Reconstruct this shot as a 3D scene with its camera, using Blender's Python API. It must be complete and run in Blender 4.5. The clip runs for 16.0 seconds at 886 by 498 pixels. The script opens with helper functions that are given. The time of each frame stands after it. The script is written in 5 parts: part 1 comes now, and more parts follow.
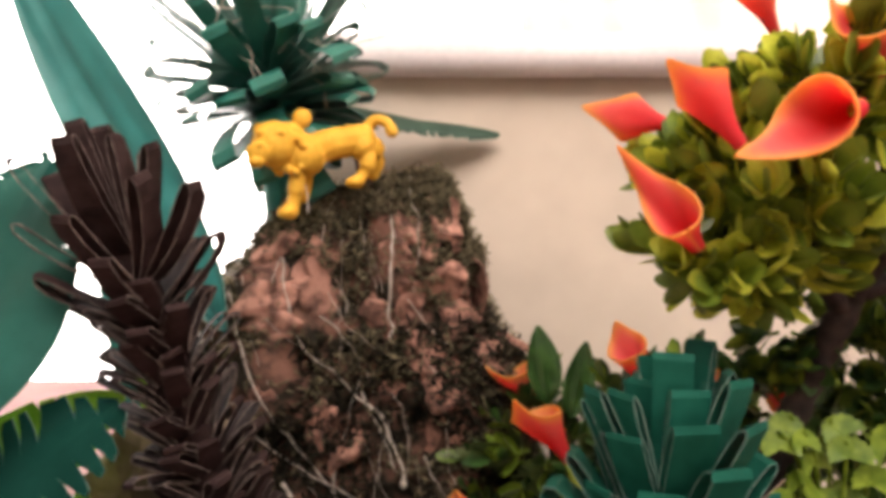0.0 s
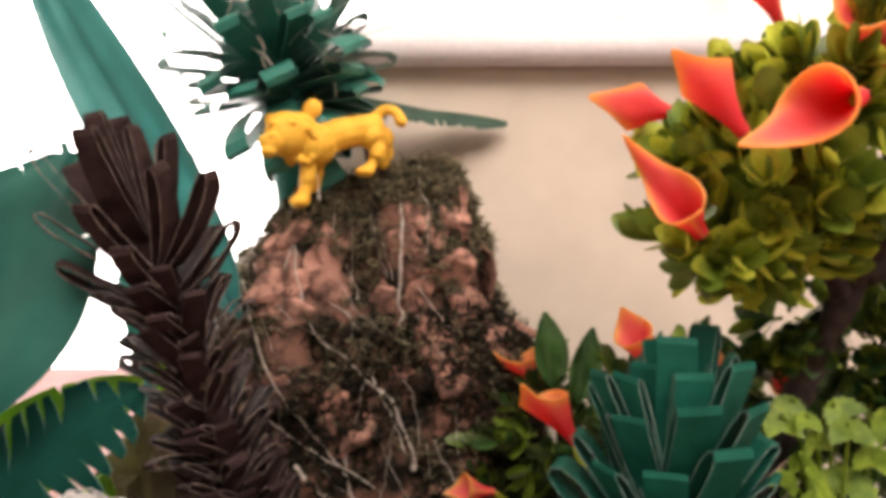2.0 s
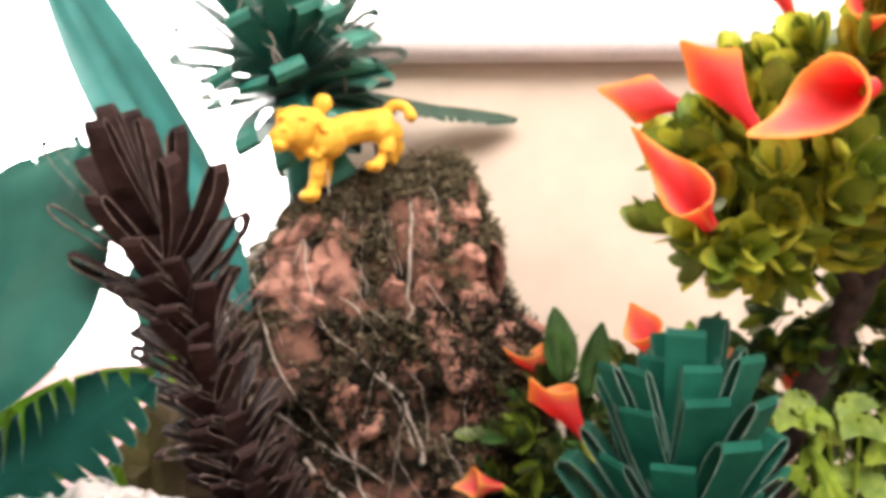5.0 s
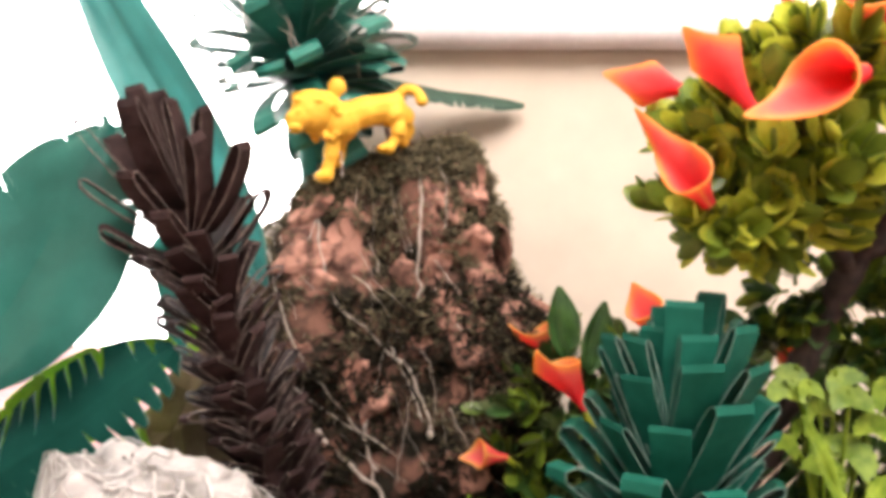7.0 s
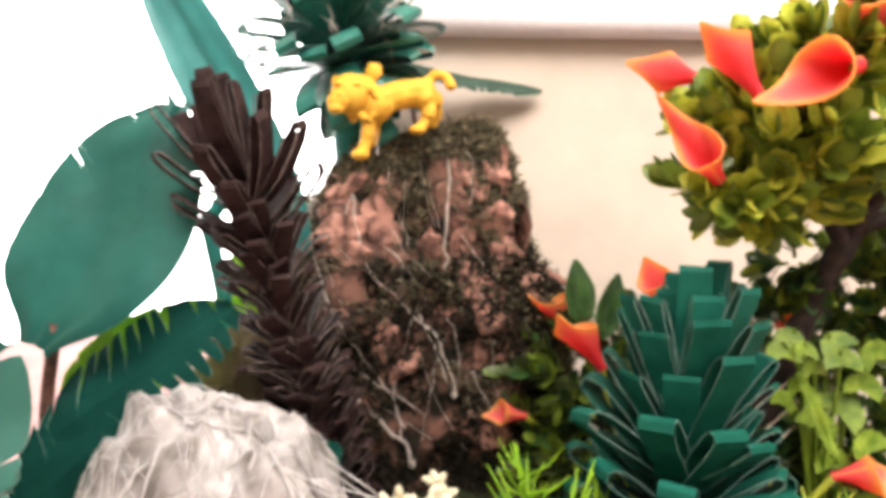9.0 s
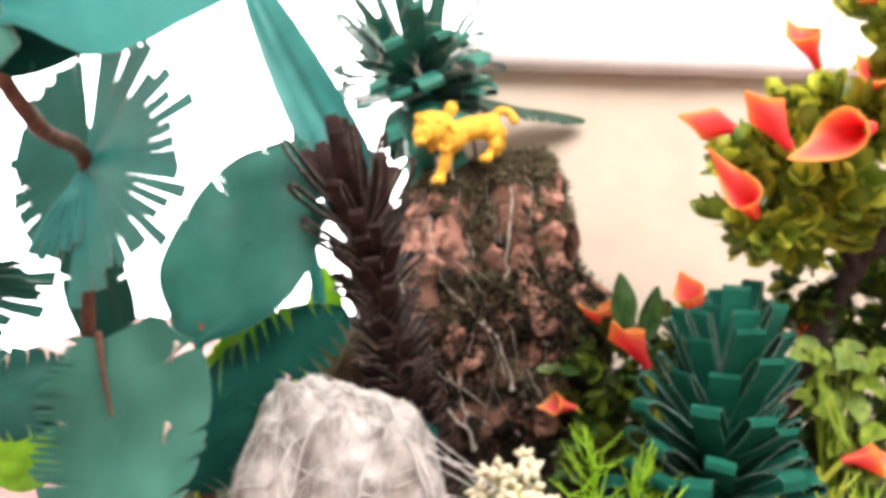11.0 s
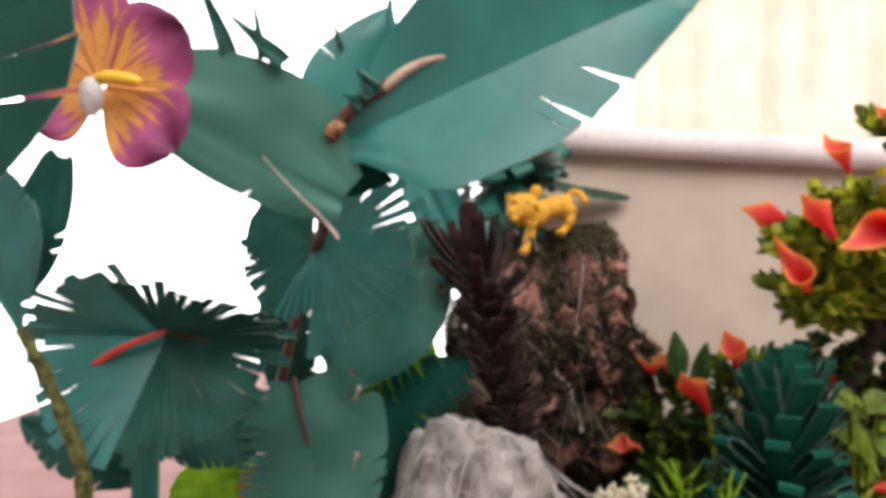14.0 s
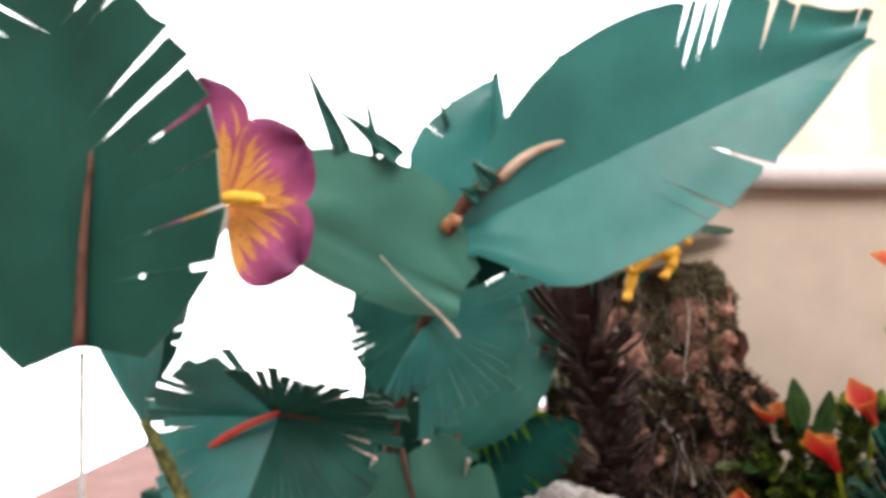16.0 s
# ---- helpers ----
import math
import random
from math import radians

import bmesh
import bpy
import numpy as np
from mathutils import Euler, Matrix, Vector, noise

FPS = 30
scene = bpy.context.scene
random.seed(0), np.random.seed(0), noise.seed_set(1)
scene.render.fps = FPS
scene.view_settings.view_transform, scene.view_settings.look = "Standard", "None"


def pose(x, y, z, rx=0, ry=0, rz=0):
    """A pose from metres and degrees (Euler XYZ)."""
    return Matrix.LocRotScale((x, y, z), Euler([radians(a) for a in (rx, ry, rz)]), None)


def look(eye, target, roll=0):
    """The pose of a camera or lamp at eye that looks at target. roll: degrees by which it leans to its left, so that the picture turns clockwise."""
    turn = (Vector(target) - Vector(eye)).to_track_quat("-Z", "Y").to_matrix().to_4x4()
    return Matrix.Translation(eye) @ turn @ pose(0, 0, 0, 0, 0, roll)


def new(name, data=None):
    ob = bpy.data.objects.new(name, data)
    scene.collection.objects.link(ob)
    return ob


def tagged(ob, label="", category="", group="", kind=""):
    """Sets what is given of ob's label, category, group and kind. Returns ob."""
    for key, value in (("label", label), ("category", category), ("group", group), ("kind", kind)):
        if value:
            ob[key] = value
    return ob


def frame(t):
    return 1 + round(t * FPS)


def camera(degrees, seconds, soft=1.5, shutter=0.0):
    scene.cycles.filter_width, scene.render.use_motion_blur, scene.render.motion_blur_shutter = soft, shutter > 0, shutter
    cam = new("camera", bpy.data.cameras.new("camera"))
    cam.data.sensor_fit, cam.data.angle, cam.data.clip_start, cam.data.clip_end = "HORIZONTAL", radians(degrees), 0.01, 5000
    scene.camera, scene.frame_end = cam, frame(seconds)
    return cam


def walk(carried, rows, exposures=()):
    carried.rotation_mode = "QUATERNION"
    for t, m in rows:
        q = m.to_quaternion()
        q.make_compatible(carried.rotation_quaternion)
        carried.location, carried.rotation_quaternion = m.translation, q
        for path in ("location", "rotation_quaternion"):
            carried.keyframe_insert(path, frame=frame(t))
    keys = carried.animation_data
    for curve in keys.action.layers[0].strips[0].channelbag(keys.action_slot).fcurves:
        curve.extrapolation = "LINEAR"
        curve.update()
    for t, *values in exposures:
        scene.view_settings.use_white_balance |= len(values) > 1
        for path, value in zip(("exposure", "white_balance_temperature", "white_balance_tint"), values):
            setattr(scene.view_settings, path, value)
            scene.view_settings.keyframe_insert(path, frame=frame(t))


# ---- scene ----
cam = camera(65.7, 16.0, soft=4.7, shutter=0.5)
METRES, EYE, TILT, LEAN, TURN = 0.30, 0.22, 0.0, 0.0, 0.0
ROWS = [
    (0.0, 0.0, 0.0, 0.0, 0.0, 0.0, 0.0),
    (0.5, -0.0008, -0.0049, -0.0043, 0.69, -0.3, 0.17),
    (1.0, -0.0013, -0.0092, -0.0062, 0.24, -0.54, -0.16),
    (1.5, 0.0037, -0.0111, -0.004, 0.52, -0.95, 0.32),
    (2.0, -0.0028, -0.0189, -0.0014, 0.59, -0.94, 0.17),
    (2.5, 0.0021, -0.0253, -0.0015, 0.86, -0.84, 0.44),
    (3.0, 0.0006, -0.0272, -0.0043, 0.86, -0.8, 0.19),
    (3.5, 0.0005, -0.0091, -0.0047, 1.16, -0.84, 0.08),
    (6.0, 0.002, -0.037, -0.0161, 1.83, -1.3, -0.17),
    (6.5, -0.0018, -0.0471, -0.0204, 1.99, -1.65, -0.34),
    (7.0, -0.0075, -0.061, -0.0259, 1.82, -1.78, -0.46),
    (7.5, -0.0185, -0.0808, -0.0295, 1.75, -1.6, -0.64),
    (8.0, -0.0287, -0.0932, -0.0417, 1.58, -2.24, -0.96),
    (8.5, -0.0399, -0.1217, -0.0458, 1.68, -2.88, -1.03),
    (11.0, -0.1763, -0.3533, -0.0107, 1.98, -3.0, -2.09),
    (11.5, -0.2393, -0.4216, 0.0077, 1.03, -2.39, -2.46),
    (12.0, -0.2901, -0.4671, 0.0144, -0.05, -1.75, -2.61),
    (12.5, -0.332, -0.5243, 0.0138, -0.12, -0.79, -2.93),
    (13.0, -0.3814, -0.5569, 0.0136, -0.43, -0.41, -3.05),
    (13.5, -0.4141, -0.5842, 0.0184, -0.58, 0.49, -3.05),
    (14.0, -0.4489, -0.6044, 0.0167, -0.56, 1.13, -3.0),
    (14.5, -0.47, -0.6191, 0.012, 0.04, 1.22, -3.31),
    (15.0, -0.4929, -0.6149, 0.0188, 0.75, 1.33, -3.82),
    (15.5, -0.5021, -0.6082, 0.0738, 5.8, 1.84, -0.32),
    (16.0, -0.506, -0.5756, 0.111, 5.65, 1.68, -1.36),
]
walk(cam, [(t, pose(0, 0, EYE, TILT, LEAN, TURN) @ pose(METRES * x, METRES * y, METRES * z, 90 + pitch, roll, yaw)) for t, x, y, z, yaw, pitch, roll in ROWS],
     exposures=[(0.0, 0.80, 7000, 15), (2.0, 0.84, 7000, 15), (2.5, 1.35, 6800, 14), (3.5, 1.47, 6800, 14), (7.0, 1.50, 6700, 13), (8.5, 1.44, 6650, 12), (11.0, 1.47, 6500, 11), (12.5, 1.53, 6500, 11),
                (13.0, 1.15, 6500, 12), (13.5, 0.67, 6500, 13), (14.5, 0.24, 6500, 15), (15.0, 0.31, 6500, 14), (15.5, 0.72, 6500, 12), (16.0, 0.56, 6500, 12)])

# ---------------------------------------------------------------- light
world = bpy.data.worlds.new("world")
scene.world = world
world.use_nodes = True
wn = world.node_tree.nodes
sky = wn.new("ShaderNodeTexSky")
sky.sky_type = 'NISHITA'
sky.sun_disc = False
sky.sun_elevation = radians(38)
sky.sun_rotation = radians(-60)
world.node_tree.links.new(sky.outputs[0], wn["Background"].inputs[0])
wn["Background"].inputs[1].default_value = 0.15

sun_data = bpy.data.lights.new("sun", 'SUN')
sun_data.energy, sun_data.angle, sun_data.color = 1.0, radians(12), (1.0, 0.94, 0.86)
sun = new("sun", sun_data)
sun.matrix_world = look((-2.0, 1.4, 2.2), (0, 0.3, 0.2))

# added soft fill lamp below the closed ceiling; there is no window up there
rear = bpy.data.lights.new("overhead_fill", 'AREA')
rear.shape, rear.size, rear.size_y, rear.energy, rear.color = 'RECTANGLE', 2.6, 1.8, 86.0, (1.0, 0.95, 0.91)
rear_ob = new("overhead_fill", rear)
rear_ob.matrix_world = look((0.30, -0.45, 1.88), (0.05, 0.30, 0.2))

# ---------------------------------------------------------------- materials
def mat(name, c1, c2, scale=150.0, rough=0.6, bump=0.15, fine=900.0, trans=0.0, spec=0.35, vary=0.12, contrast=(0.35, 0.65), coat=0.0):
    m = bpy.data.materials.new(name)
    m.use_nodes = True
    nt = m.node_tree
    n, l = nt.nodes, nt.links
    p = n["Principled BSDF"]
    co = n.new("ShaderNodeTexCoord")
    n1 = n.new("ShaderNodeTexNoise")
    n1.inputs["Scale"].default_value, n1.inputs["Detail"].default_value = scale, 5
    n2 = n.new("ShaderNodeTexNoise")
    n2.inputs["Scale"].default_value, n2.inputs["Detail"].default_value = fine, 4
    for k in (n1, n2):
        l.new(co.outputs["Object"], k.inputs["Vector"])
    ramp = n.new("ShaderNodeValToRGB")
    ramp.color_ramp.elements[0].position, ramp.color_ramp.elements[1].position = contrast
    ramp.color_ramp.elements[0].color = (*c1, 1)
    ramp.color_ramp.elements[1].color = (*c2, 1)
    l.new(n1.outputs["Fac"], ramp.inputs["Fac"])
    info = n.new("ShaderNodeObjectInfo")
    geo = n.new("ShaderNodeNewGeometry")
    add = n.new("ShaderNodeMath")
    add.operation = 'ADD'
    l.new(info.outputs["Random"], add.inputs[0])
    l.new(geo.outputs["Random Per Island"], add.inputs[1])
    mr = n.new("ShaderNodeMapRange")
    mr.inputs["From Max"].default_value = 2.0
    mr.inputs["To Min"].default_value, mr.inputs["To Max"].default_value = 1 - vary, 1 + vary
    l.new(add.outputs[0], mr.inputs["Value"])
    grain = n.new("ShaderNodeMapRange")
    grain.inputs["To Min"].default_value, grain.inputs["To Max"].default_value = 0.86, 1.14
    l.new(n2.outputs["Fac"], grain.inputs["Value"])
    mul = n.new("ShaderNodeMath")
    mul.operation = 'MULTIPLY'
    l.new(mr.outputs[0], mul.inputs[0])
    l.new(grain.outputs[0], mul.inputs[1])
    hsv = n.new("ShaderNodeHueSaturation")
    l.new(ramp.outputs["Color"], hsv.inputs["Color"])
    l.new(mul.outputs[0], hsv.inputs["Value"])
    l.new(hsv.outputs["Color"], p.inputs["Base Color"])
    p.inputs["Roughness"].default_value = rough
    p.inputs["Specular IOR Level"].default_value = spec
    p.inputs["Coat Weight"].default_value = coat
    b = n.new("ShaderNodeBump")
    b.inputs["Strength"].default_value, b.inputs["Distance"].default_value = bump, 0.0006
    l.new(n2.outputs["Fac"], b.inputs["Height"])
    l.new(b.outputs["Normal"], p.inputs["Normal"])
    if trans:
        tr = n.new("ShaderNodeBsdfTranslucent")
        l.new(hsv.outputs["Color"], tr.inputs["Color"])
        mix = n.new("ShaderNodeMixShader")
        mix.inputs[0].default_value = trans
        l.new(p.outputs[0], mix.inputs[1])
        l.new(tr.outputs[0], mix.inputs[2])
        l.new(mix.outputs[0], n["Material Output"].inputs[0])
    return m


def petal_mat(name, inner, mid, rim, trans=0.25, veins=0.0, steps=(0.12, 0.88, 1.08)):
    """A petal coloured from its throat to its rim along the mesh's own second coordinate."""
    m = bpy.data.materials.new(name)
    m.use_nodes = True
    nt = m.node_tree
    n, l = nt.nodes, nt.links
    p = n["Principled BSDF"]
    co = n.new("ShaderNodeTexCoord")
    sep = n.new("ShaderNodeSeparateXYZ")
    l.new(co.outputs["UV"], sep.inputs[0])
    nz = n.new("ShaderNodeTexNoise")
    nz.inputs["Scale"].default_value, nz.inputs["Detail"].default_value = 260, 4
    l.new(co.outputs["Object"], nz.inputs["Vector"])
    add = n.new("ShaderNodeMath")
    add.operation = 'MULTIPLY_ADD'
    l.new(nz.outputs["Fac"], add.inputs[0])
    add.inputs[1].default_value = 0.22
    l.new(sep.outputs["Y"], add.inputs[2])
    ramp = n.new("ShaderNodeValToRGB")
    e = ramp.color_ramp.elements
    e[0].position, e[0].color = steps[0], (*inner, 1)
    e[1].position, e[1].color = steps[2], (*rim, 1)
    k = e.new(steps[1])
    k.color = (*mid, 1)
    l.new(add.outputs[0], ramp.inputs["Fac"])
    last = ramp.outputs["Color"]
    if veins:
        # orange streaks that run out from the throat and fade towards the rim
        spots = n.new("ShaderNodeTexNoise")
        spots.inputs["Scale"].default_value, spots.inputs["Detail"].default_value = 1.0, 3
        along = n.new("ShaderNodeMapping")
        along.inputs["Scale"].default_value = (6.5, 1.6, 1)
        l.new(co.outputs["UV"], along.inputs["Vector"])
        l.new(along.outputs[0], spots.inputs["Vector"])
        inward = n.new("ShaderNodeMath")
        inward.operation = 'MULTIPLY_ADD'
        l.new(sep.outputs["Y"], inward.inputs[0])
        inward.inputs[1].default_value = -0.62
        l.new(spots.outputs["Fac"], inward.inputs[2])
        vr = n.new("ShaderNodeValToRGB")
        vr.color_ramp.elements[0].position, vr.color_ramp.elements[1].position = 0.16, 0.26
        l.new(inward.outputs[0], vr.inputs["Fac"])
        fade = n.new("ShaderNodeMath")
        fade.operation = 'MULTIPLY'
        fade.inputs[1].default_value = veins
        l.new(vr.outputs["Color"], fade.inputs[0])
        mx = n.new("ShaderNodeMixRGB")
        mx.inputs[2].default_value = (0.80, 0.40, 0.09, 1)
        l.new(fade.outputs[0], mx.inputs[0])
        l.new(last, mx.inputs[1])
        dots = n.new("ShaderNodeTexVoronoi")
        dots.inputs["Scale"].default_value = 950
        l.new(co.outputs["Object"], dots.inputs["Vector"])
        dr = n.new("ShaderNodeValToRGB")
        dr.color_ramp.elements[0].position, dr.color_ramp.elements[0].color = 0.10, (0.8, 0.8, 0.8, 1)
        dr.color_ramp.elements[1].position, dr.color_ramp.elements[1].color = 0.30, (0, 0, 0, 1)
        l.new(dots.outputs["Distance"], dr.inputs["Fac"])
        dm = n.new("ShaderNodeMixRGB")
        dm.inputs[2].default_value = (0.16, 0.03, 0.03, 1)
        l.new(dr.outputs["Color"], dm.inputs[0])
        l.new(mx.outputs[0], dm.inputs[1])
        last = dm.outputs[0]
    l.new(last, p.inputs["Base Color"])
    p.inputs["Roughness"].default_value = 0.55
    tr = n.new("ShaderNodeBsdfTranslucent")
    l.new(last, tr.inputs["Color"])
    mix = n.new("ShaderNodeMixShader")
    mix.inputs[0].default_value = trans
    l.new(p.outputs[0], mix.inputs[1])
    l.new(tr.outputs[0], mix.inputs[2])
    l.new(mix.outputs[0], n["Material Output"].inputs[0])
    return m


GREEN = mat("green_card", (0.024, 0.198, 0.188), (0.042, 0.272, 0.256), 40, 0.36, 0.12, 1500, 0.30, 0.6, 0.10)
GREEN_MID = mat("mid_green_card", (0.010, 0.090, 0.071), (0.018, 0.128, 0.103), 40, 0.45, 0.12, 1500, 0.20, 0.35, 0.10)
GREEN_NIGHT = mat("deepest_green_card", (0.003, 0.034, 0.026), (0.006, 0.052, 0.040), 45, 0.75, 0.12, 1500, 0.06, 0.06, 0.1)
GREEN_DEEP = mat("deep_green_card", (0.006, 0.058, 0.044), (0.011, 0.084, 0.065), 45, 0.5, 0.12, 1500, 0.06, 0.25, 0.12)
GREEN_WALL = mat("dark_olive_card", (0.018, 0.044, 0.028), (0.030, 0.068, 0.044), 60, 0.6, 0.12, 1500, 0.05, 0.3, 0.1)
GREEN_GREY = mat("grey_green_card", (0.036, 0.155, 0.120), (0.054, 0.20, 0.158), 40, 0.5, 0.12, 1500, 0.18, 0.35, 0.1)
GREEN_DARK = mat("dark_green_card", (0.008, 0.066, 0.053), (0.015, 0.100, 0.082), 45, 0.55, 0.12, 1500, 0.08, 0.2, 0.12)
GREEN_SHRUB = mat("deep_green_strip_card", (0.003, 0.064, 0.043), (0.007, 0.098, 0.067), 90, 0.65, 0.12, 1500, 0.08, 0.12, 0.2)
GREEN_STRIP = mat("green_strip_card", (0.014, 0.120, 0.092), (0.028, 0.175, 0.135), 90, 0.36, 0.12, 1500, 0.05, 0.45, 0.16)
TEAL_TUBE = mat("turquoise_paper", (0.012, 0.16, 0.14), (0.02, 0.22, 0.19), 60, 0.5, 0.12, 1400, 0.1, 0.4, 0.06)
EDGE = mat("cut_card_edge", (0.08, 0.18, 0.145), (0.24, 0.34, 0.30), 300, 0.8, 0.1)
BROWN_CARD = mat("brown_card", (0.021, 0.011, 0.011), (0.048, 0.027, 0.026), 120, 0.78, 0.2, 1400, 0.05, 0.14, 0.30)
BROWN_EDGE = mat("brown_card_edge", (0.08, 0.056, 0.05), (0.32, 0.25, 0.225), 300, 0.8, 0.1)
BARK = mat("dark_bark", (0.014, 0.009, 0.008), (0.045, 0.028, 0.024), 220, 0.75, 0.7, 900)
STALK = mat("brown_wrapped_stalk", (0.06, 0.022, 0.016), (0.15, 0.065, 0.045), 260, 0.6, 0.5, 900)
KNOT = mat("orange_brown_wood", (0.20, 0.085, 0.04), (0.42, 0.22, 0.11), 260, 0.6, 0.5, 900)
PALE_WOOD = mat("pale_split_wood", (0.44, 0.32, 0.23), (0.66, 0.53, 0.42), 160, 0.6, 0.3)
LEAF_LIME = mat("yellow_green_plastic", (0.36, 0.41, 0.028), (0.62, 0.66, 0.09), 140, 0.42, 0.1, 800, 0.42, 0.5, 0.30)
LEAF_OLIVE = mat("olive_plastic", (0.08, 0.13, 0.012), (0.18, 0.25, 0.03), 140, 0.42, 0.1, 800, 0.15, 0.5, 0.30)
LEAF_DEEP = mat("deep_green_plastic", (0.014, 0.045, 0.009), (0.036, 0.090, 0.018), 140, 0.42, 0.1, 800, 0.12, 0.5, 0.25)
LEAF_DARK = mat("dark_olive_plastic", (0.020, 0.030, 0.008), (0.050, 0.068, 0.016), 140, 0.5, 0.1, 800, 0.1, 0.4, 0.3)
LIME = mat("lime_plastic", (0.20, 0.42, 0.012), (0.34, 0.58, 0.03), 120, 0.45, 0.1, 800, 0.3, 0.4, 0.2)
SCALLOP = mat("light_green_plastic", (0.11, 0.20, 0.012), (0.27, 0.38, 0.040), 160, 0.45, 0.15, 800, 0.3, 0.4, 0.22)
ROCK = mat("mossy_clay", (0.013, 0.010, 0.006), (0.155, 0.074, 0.054), 70, 0.85, 1.0, 330, 0, 0.2, 0.02, (0.45, 0.62))
CLAY = mat("pink_brown_clay", (0.075, 0.036, 0.027), (0.29, 0.145, 0.110), 130, 0.8, 0.9, 600, 0, 0.25, 0.45, (0.38, 0.56))
MOSS = mat("dry_moss", (0.024, 0.022, 0.010), (0.19, 0.155, 0.095), 300, 0.9, 0.3, 900, 0, 0.2, 0.4)
MOSS_SHADE = mat("shade_dark_moss", (0.006, 0.005, 0.003), (0.018, 0.014, 0.008), 300, 0.9, 0.3, 900, 0, 0.15, 0.3)
GLUE = mat("dried_glue", (0.50, 0.42, 0.36), (0.72, 0.64, 0.58), 300, 0.35, 0.1, 900, 0.3, 0.5, 0.15)
GREY_STONE = mat("grey_painted_stone", (0.13, 0.115, 0.105), (0.44, 0.41, 0.40), 60, 0.5, 0.45, 260, 0, 0.45, 0.02, (0.36, 0.60))
WEB = mat("white_web_fibre", (0.42, 0.395, 0.385), (0.62, 0.59, 0.58), 300, 0.7, 0.1, 900, 0.2, 0.3, 0.15)
BROWN_PAPER = mat("crumpled_brown_paper", (0.10, 0.066, 0.042), (0.22, 0.155, 0.105), 60, 0.75, 0.5, 600)
LION = mat("yellow_plastic", (0.62, 0.32, 0.03), (0.74, 0.41, 0.05), 90, 0.62, 0.35, 600, 0, 0.25, 0.02)
WALL = mat("beige_plaster", (0.49, 0.41, 0.335), (0.61, 0.52, 0.435), 8, 0.85, 0.15, 24, 0, 0.2, 0.02)
LEDGE = mat("off_white_paint", (0.69, 0.63, 0.64), (0.79, 0.73, 0.74), 18, 0.55, 0.2, 300, 0, 0.35, 0.02)
CURTAIN = mat("cream_curtain", (0.78, 0.71, 0.63), (0.84, 0.78, 0.71), 30, 0.9, 0.2, 1500, 0.55, 0.1, 0.02)
PINK = mat("pink_cloth", (0.27, 0.145, 0.135), (0.33, 0.185, 0.172), 25, 0.85, 0.3, 1200, 0, 0.2, 0.03)
SOIL = mat("dark_ground_cover", (0.010, 0.014, 0.006), (0.035, 0.040, 0.018), 120, 0.95, 0.9, 500, 0, 0.15, 0.05)
RED = mat("red_paper", (0.62, 0.07, 0.06), (0.72, 0.11, 0.09), 150, 0.5, 0.15, 900, 0.1)
YELLOW = mat("yellow_foam", (0.72, 0.42, 0.03), (0.85, 0.55, 0.06), 150, 0.6, 0.2)
ORANGE = mat("orange_paper", (0.55, 0.27, 0.03), (0.70, 0.38, 0.06), 90, 0.6, 0.15, 900, 0.15)
WHITE_FLOWER = mat("cream_plastic", (0.66, 0.60, 0.42), (0.80, 0.76, 0.60), 200, 0.5, 0.15, 900, 0.2)
WHITE_PUFF = mat("white_wool", (0.60, 0.60, 0.57), (0.80, 0.80, 0.77), 400, 0.9, 0.6, 900, 0.2)
MOSSY_TWIG = mat("mossy_twig", (0.035, 0.045, 0.012), (0.16, 0.17, 0.05), 300, 0.85, 0.7, 900)
WIRE = mat("grey_wire", (0.28, 0.28, 0.27), (0.42, 0.42, 0.40), 300, 0.4, 0.1)
ROOM = mat("room_paint", (0.40, 0.36, 0.32), (0.46, 0.42, 0.37), 2, 0.9, 0.1, 60)
FLOOR = mat("floor_tiles_grey", (0.30, 0.27, 0.25), (0.40, 0.36, 0.33), 3, 0.5, 0.1, 90)
SPATHE = petal_mat("calla_petal", (0.88, 0.075, 0.095), (0.92, 0.20, 0.175), (0.95, 0.50, 0.15), 0.6, 0.0, (0.14, 0.58, 0.98))
ORCHID = petal_mat("purple_petal", (0.42, 0.09, 0.06), (0.48, 0.10, 0.26), (0.17, 0.02, 0.10), 0.15, 0.9, (0.30, 0.72, 1.08))

# ---------------------------------------------------------------- helpers
V = Vector


def thing(name, at, label, category, group="", kind=""):
    ob = new(name)
    ob.empty_display_size = 0.01
    ob.location = at
    return tagged(ob, label, category, group, kind)


def origin_of(ob):
    p = V((0, 0, 0))
    while ob is not None:
        p += ob.location
        ob = ob.parent
    return p


def mesh_of(name, bm, mats, smooth=True):
    me = bpy.data.meshes.new(name)
    bm.to_mesh(me)
    bm.free()
    for m in (mats if isinstance(mats, (list, tuple)) else (mats,)):
        me.materials.append(m)
    if smooth:
        me.polygons.foreach_set("use_smooth", [True] * len(me.polygons))
    return me


def part(name, bm, mats, parent, label="", smooth=True, sheet=0.0, kind=""):
    """Links a bmesh, given in world metres, as one mesh under a thing or a part."""
    if parent is not None:
        bm.transform(Matrix.Translation(-origin_of(parent)))
    if sheet:
        for e in bm.edges:
            if e.is_boundary:
                e.smooth = False
    ob = new(name, mesh_of(name, bm, mats, smooth))
    ob.parent = parent
    if label:
        ob["label"] = label
    if kind:
        ob["kind"] = kind
    if sheet:
        mod = ob.modifiers.new("thickness", 'SOLIDIFY')
        mod.thickness, mod.offset = sheet, 0.0
        if isinstance(mats, (list, tuple)):
            mod.material_offset_rim = 1
    return ob


